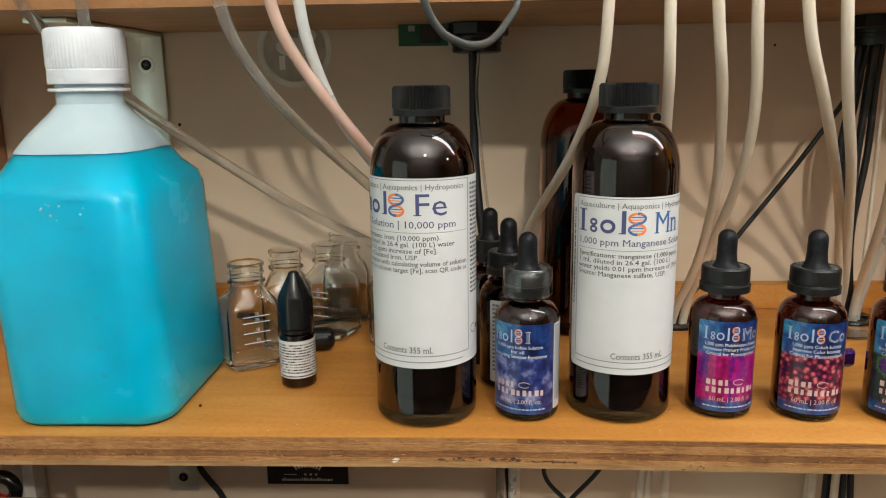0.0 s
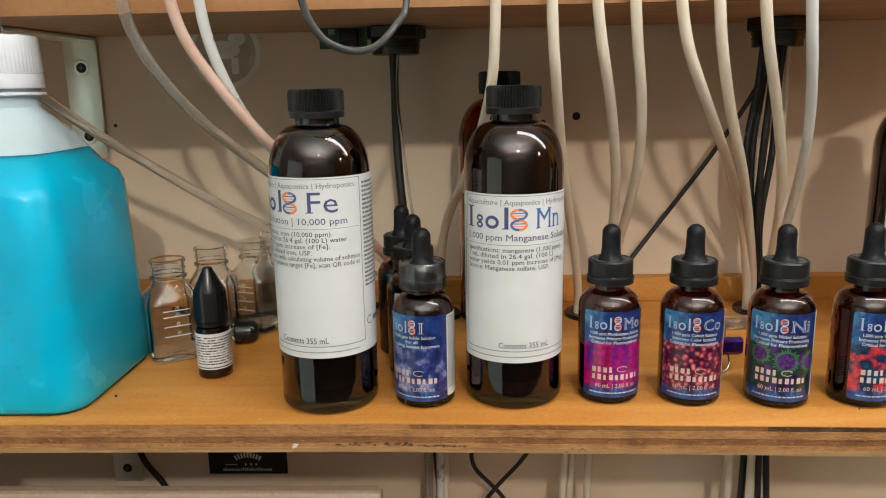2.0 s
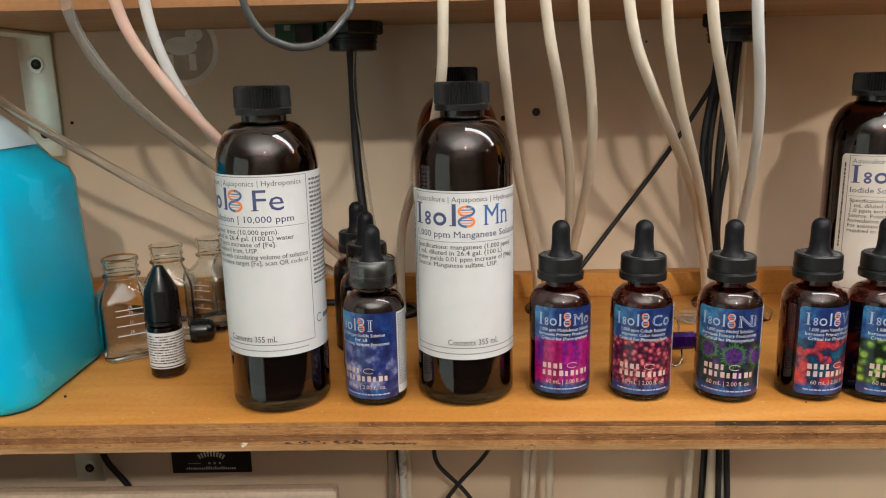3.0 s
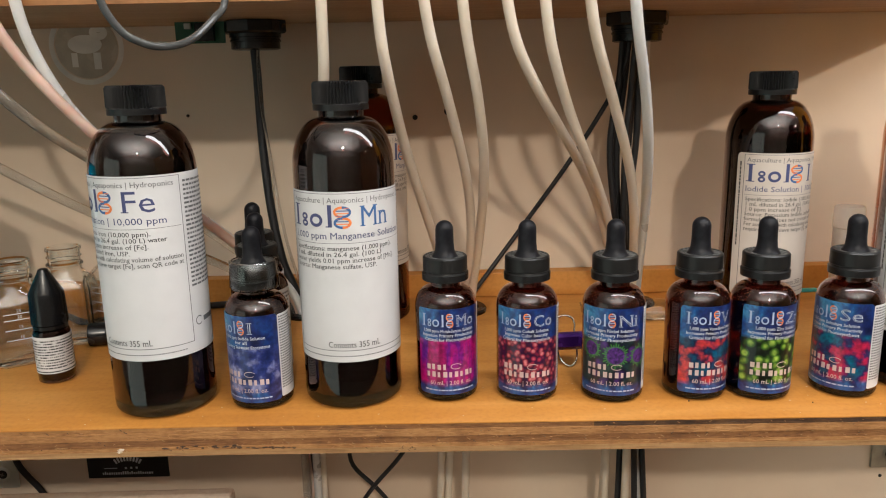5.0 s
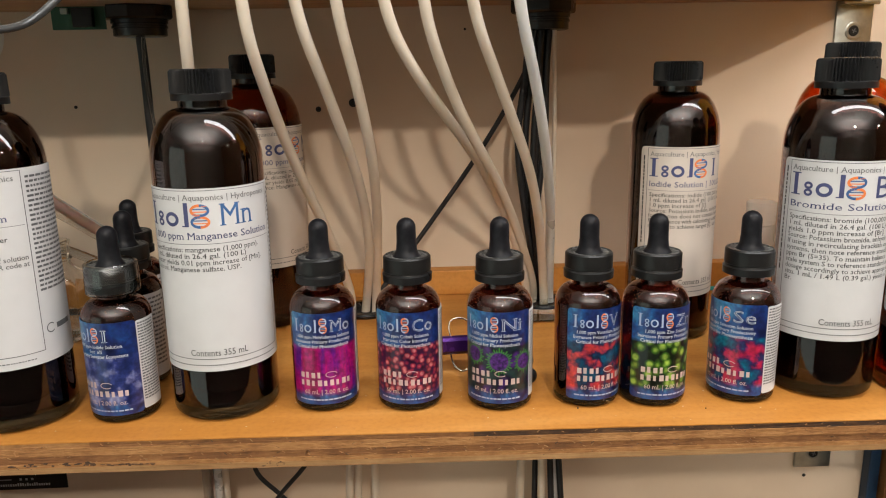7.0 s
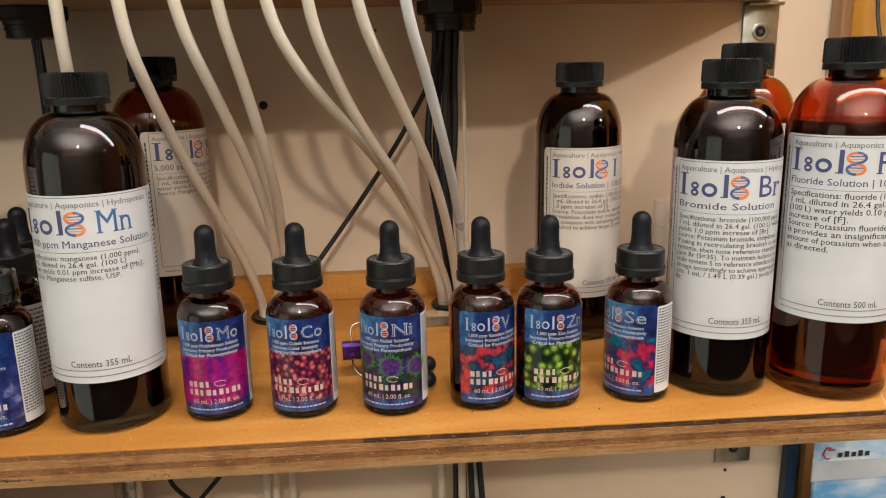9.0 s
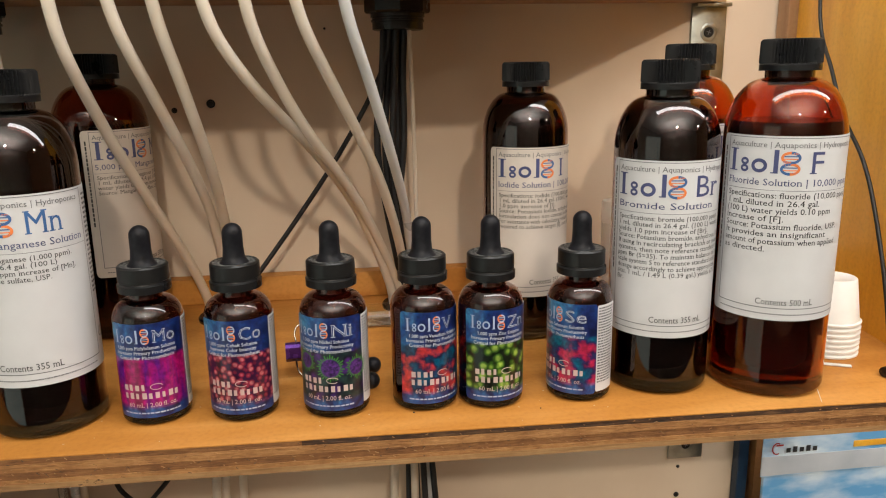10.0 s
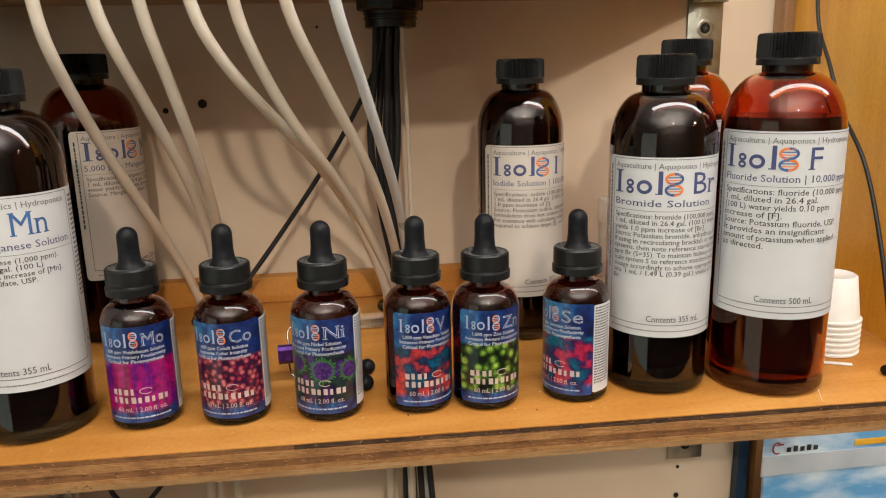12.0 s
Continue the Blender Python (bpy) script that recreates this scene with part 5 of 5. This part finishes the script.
tube([(-0.15, 0.215, 0.003), (-0.125, 0.205, 0.003), (-0.095, 0.180, 0.003), (-0.075, 0.19, 0.003), (0.0, 0.222, 0.003), (0.06, 0.212, 0.003)], "cable", 0.0028, "black cable lying along the back of the shelf", *CAB)
tube([(0.659, 0.186, 0.36), (0.657, 0.181, 0.225), (0.653, 0.153, 0.180), (0.650, 0.129, 0.146), (0.647, 0.101, 0.121), (0.645, 0.082, 0.093), (0.643, 0.06, 0.045), (0.644, 0.05, 0.004)], "cable", 0.0014, "thin black cable hanging against the wooden side panel", *CAB)

# ---- small things on the shelf ----
clip = thing("binder_clip", (0.2700, 0.075, 0.0002), 4, label="purple metal binder clip with steel wire handles", category="clip")
bm = bmesh.new()
pr = [(-0.005, 0.0128), (-0.0062, 0.0142), (-0.0062, 0.0208), (-0.005, 0.0226), (-0.002, 0.0230), (0.008, 0.0192), (0.008, 0.0172), (-0.002, 0.0106)]
rows = [[bm.verts.new((x, y, z)) for y, z in pr] for x in (-0.0125, 0.0125)]
for k in range(8):
    bm.faces.new((rows[0][k], rows[1][k], rows[1][(k + 1) % 8], rows[0][(k + 1) % 8]))
bm.faces.new(rows[0]), bm.faces.new(rows[1])
part("body", bm, M["purple"], clip)
part("handle", sweep([(-0.006, 0.008, 0.0195), (-0.0066, 0.010, 0.024), (-0.005, 0.012, 0.0280), (0.0, 0.0125, 0.0295), (0.005, 0.012, 0.0280), (0.0066, 0.010, 0.024), (0.006, 0.008, 0.0195)], 0.0006, 8), M["wire"], clip, "bent steel wire handle", smooth=60)
part("handle", sweep([(-0.006, 0.008, 0.0170), (-0.0066, 0.003, 0.0100), (-0.005, -0.003, 0.0035), (0.0, -0.0055, 0.0006), (0.005, -0.003, 0.0035), (0.0066, 0.003, 0.0100), (0.006, 0.008, 0.0170)], 0.0006, 8), M["wire"], clip, "bent steel wire handle", smooth=60)
for x, y, r in ((0.3085, 0.0500, 0.0050), (0.3105, 0.0740, 0.0050)):
    bm = bmesh.new()
    bmesh.ops.create_uvsphere(bm, u_segments=24, v_segments=16, radius=r)
    for v in bm.verts:
        v.co.z = max(v.co.z, -r * 0.93)
    solo("rubber_ball", bm, M["rubber"], (x, y, r * 0.93), smooth=60, label="small round black rubber ball on the shelf", category="ball", group="rubber balls")
vial = thing("frosted_vial", (0.4970, 0.1600, 0.0002), label="small frosted translucent plastic vial on the shelf", category="vial")
part("vial", lathe([(0, 0.0), (0.009, 0.0), (0.0102, 0.0012), (0.0104, 0.07), (0.0096, 0.0704), (0.0092, 0.07), (0.0092, 0.002), (0, 0.0016)], 36), M["frost"], vial, smooth=40)
part("cap", lathe([(0.0106, 0.0706), (0.0109, 0.0712), (0.0107, 0.0852), (0.0098, 0.0866), (0, 0.0868)], 36), M["frost"], vial, "frosted push-on cap", smooth=40)
solo("teal_strip", boxed(-0.012, 0.012, -0.002, 0.002, 0, 0.003, 0.0008), M["teal"], (0.500, 0.2260, 0.0003), (0, 0, 4), label="small teal plastic strip lying near the back rail", category="strip")
tray = thing("plastic_tray", (0.335, 0.172, 0.0004), 3, label="shallow clear plastic tray lying near the grommet", category="tray")
bm = jug_skin([(0.033, 0.014, 0.004, 0), (0.035, 0.016, 0.005, 0.0012), (0.036, 0.017, 0.005, 0.008), (0.0352, 0.0162, 0.005, 0.008), (0.0342, 0.0152, 0.005, 0.0018)])
part("tray", bm, M["glass"], tray, smooth=40)
cups = thing("paper_cup_stack", (0.6070, 0.0600, 0.0002), label="stack of small white paper cups turned upside down", category="cups")
for k in range(7):
    z = 0.0035 * k
    part("cup", lathe([(0.0174, z), (0.0184, z + 0.0004), (0.0185, z + 0.0016), (0.0177, z + 0.0022), (0.0171, z + 0.0022), (0.0136, z + 0.0285), (0.0128, z + 0.0292), (0.0120, z + 0.0285), (0, z + 0.0283)], 40), M["cup"], cups, smooth=45)
bm = boxed(0, 0.017, 0, 0.0032, 0, 0.0007)
solo("test_strip", bm, M["white"], (0.588, 0.0365, 0.0004), (0, 0, -25), label="small white plastic strip lying on the shelf", category="strip")
solo("cable_tip", lathe([(0, 0), (0.003, 0.0003), (0.0032, 0.001), (0.0026, 0.014), (0, 0.0142)], 20), M["black"], (0.612, 0.0130, 0.0034), (0, 90, 20), smooth=40, label="small black plastic plug on the shelf edge", category="plug")
for x, y, r in ((-0.118, 0.0352, 0.0009), (-0.236, 0.02, 0.002), (0.2, 0.055, 0.0004), (0.33, 0.012, 0.0005), (0.40, 0.006, 0.0004)):
    bm = bmesh.new()
    bmesh.ops.create_icosphere(bm, subdivisions=2, radius=r)
    solo("crumb", bm, M["card_black"], (x, y, r * 0.6), smooth=60, label="tiny dark crumb on the shelf", category="crumb", group="crumbs")

# ---- below the shelf ----
solo("pale_board", box(bmesh.new(), -0.34, 0.0437, 0.060, 0.072, -0.30, -0.0815, 0.003), M["limed_wood"], label="pale limed wooden board standing under the shelf", category="board")
stand = solo("base_board", boxed(-0.363, 0.70, 0.03, WALL_Y - 0.001, -0.318, -0.3003, 0.001), M["under"], label="plywood lower shelf", category="shelf", kind="structure")
structure("lower_side_panel", boxed(-0.3645, -0.3540, 0.230, WALL_Y - 0.001, -0.75, -0.0182), M["white"], "white panel edge under the shelf", "panel")
ring = thing("headset", (-0.2940, 0.100, -0.0935), label="black ringed device with red lining on the board", category="device")
pts = [(0.0105 * math.cos(t), 0, 0.0105 * math.sin(t)) for t in np.linspace(0, 2 * math.pi, 25)]
part("ring", sweep(pts, 0.0046, 12, None, 2), M["black"], ring, smooth=60)
part("lining", lathe([(0.0072, 0.001), (0.0056, 0.0008), (0.0056, -0.003), (0.0072, -0.003)], 28), M["red"], ring, "red lining").matrix_basis = pose(0, 0.0, 0, 90, 0, 0)
part("earpiece", lathe([(0, -0.02), (0.0125, -0.02), (0.0128, -0.012)] + arc(0, -0.012, 0.0128, 0.0105, 0, 72, 6) + [(0.0026, -0.0005), (0, -0.0003)], 32), M["black"], ring, "black domed earpiece", smooth=50).location = (0.0255, 0, -0.008)
part("band", boxed(-0.014, 0.036, -0.006, 0.006, -0.033, -0.0135, 0.003), M["black"], ring)

carton = thing("light_carton", (0.659, 0.205, -0.42), label="cardboard carton printed with blue sky, hanging slot on top", category="carton")
part("panel", boxed(0.004, 0.26, 0, 0.004, 0, 0.238, 0.001), M["sky_print"], carton, "sky blue printed front")
part("flap", boxed(0.0, 0.26, -0.0015, -0.0003, 0.2385, 0.279, 0.0004), M["sky_print"], carton, "blue hang flap")
part("flap_band", boxed(0.0, 0.26, -0.0022, -0.0016, 0.240, 0.2585), M["grey_print"], carton, "grey lower band")
part("slot", boxed(0.088, 0.126, -0.0026, -0.0018, 0.262, 0.268, 0.0006), M["orange_wood"], carton, "hanging slot")
s = Sheet()
s.ring(0.013, 0.2665, 0.005, 0.0012, 12, 0.006, 60, 300), s.bar(0.012, 0.019, 0.269, 0.2705)
part("logo_mark", s.mesh("logo_mark", M["red"]), None, carton, "red curved mark").location.y = -0.0028
s = Sheet()
for k in range(5):
    s.bar(0.022 + 0.0064 * k, 0.0262 + 0.0064 * k, 0.262, 0.2665 + 0.0012 * (k % 2), 1)
part("logo_bars", s.mesh("logo_bars", M["ink"]), None, carton, "dark bars").location.y = -0.0028
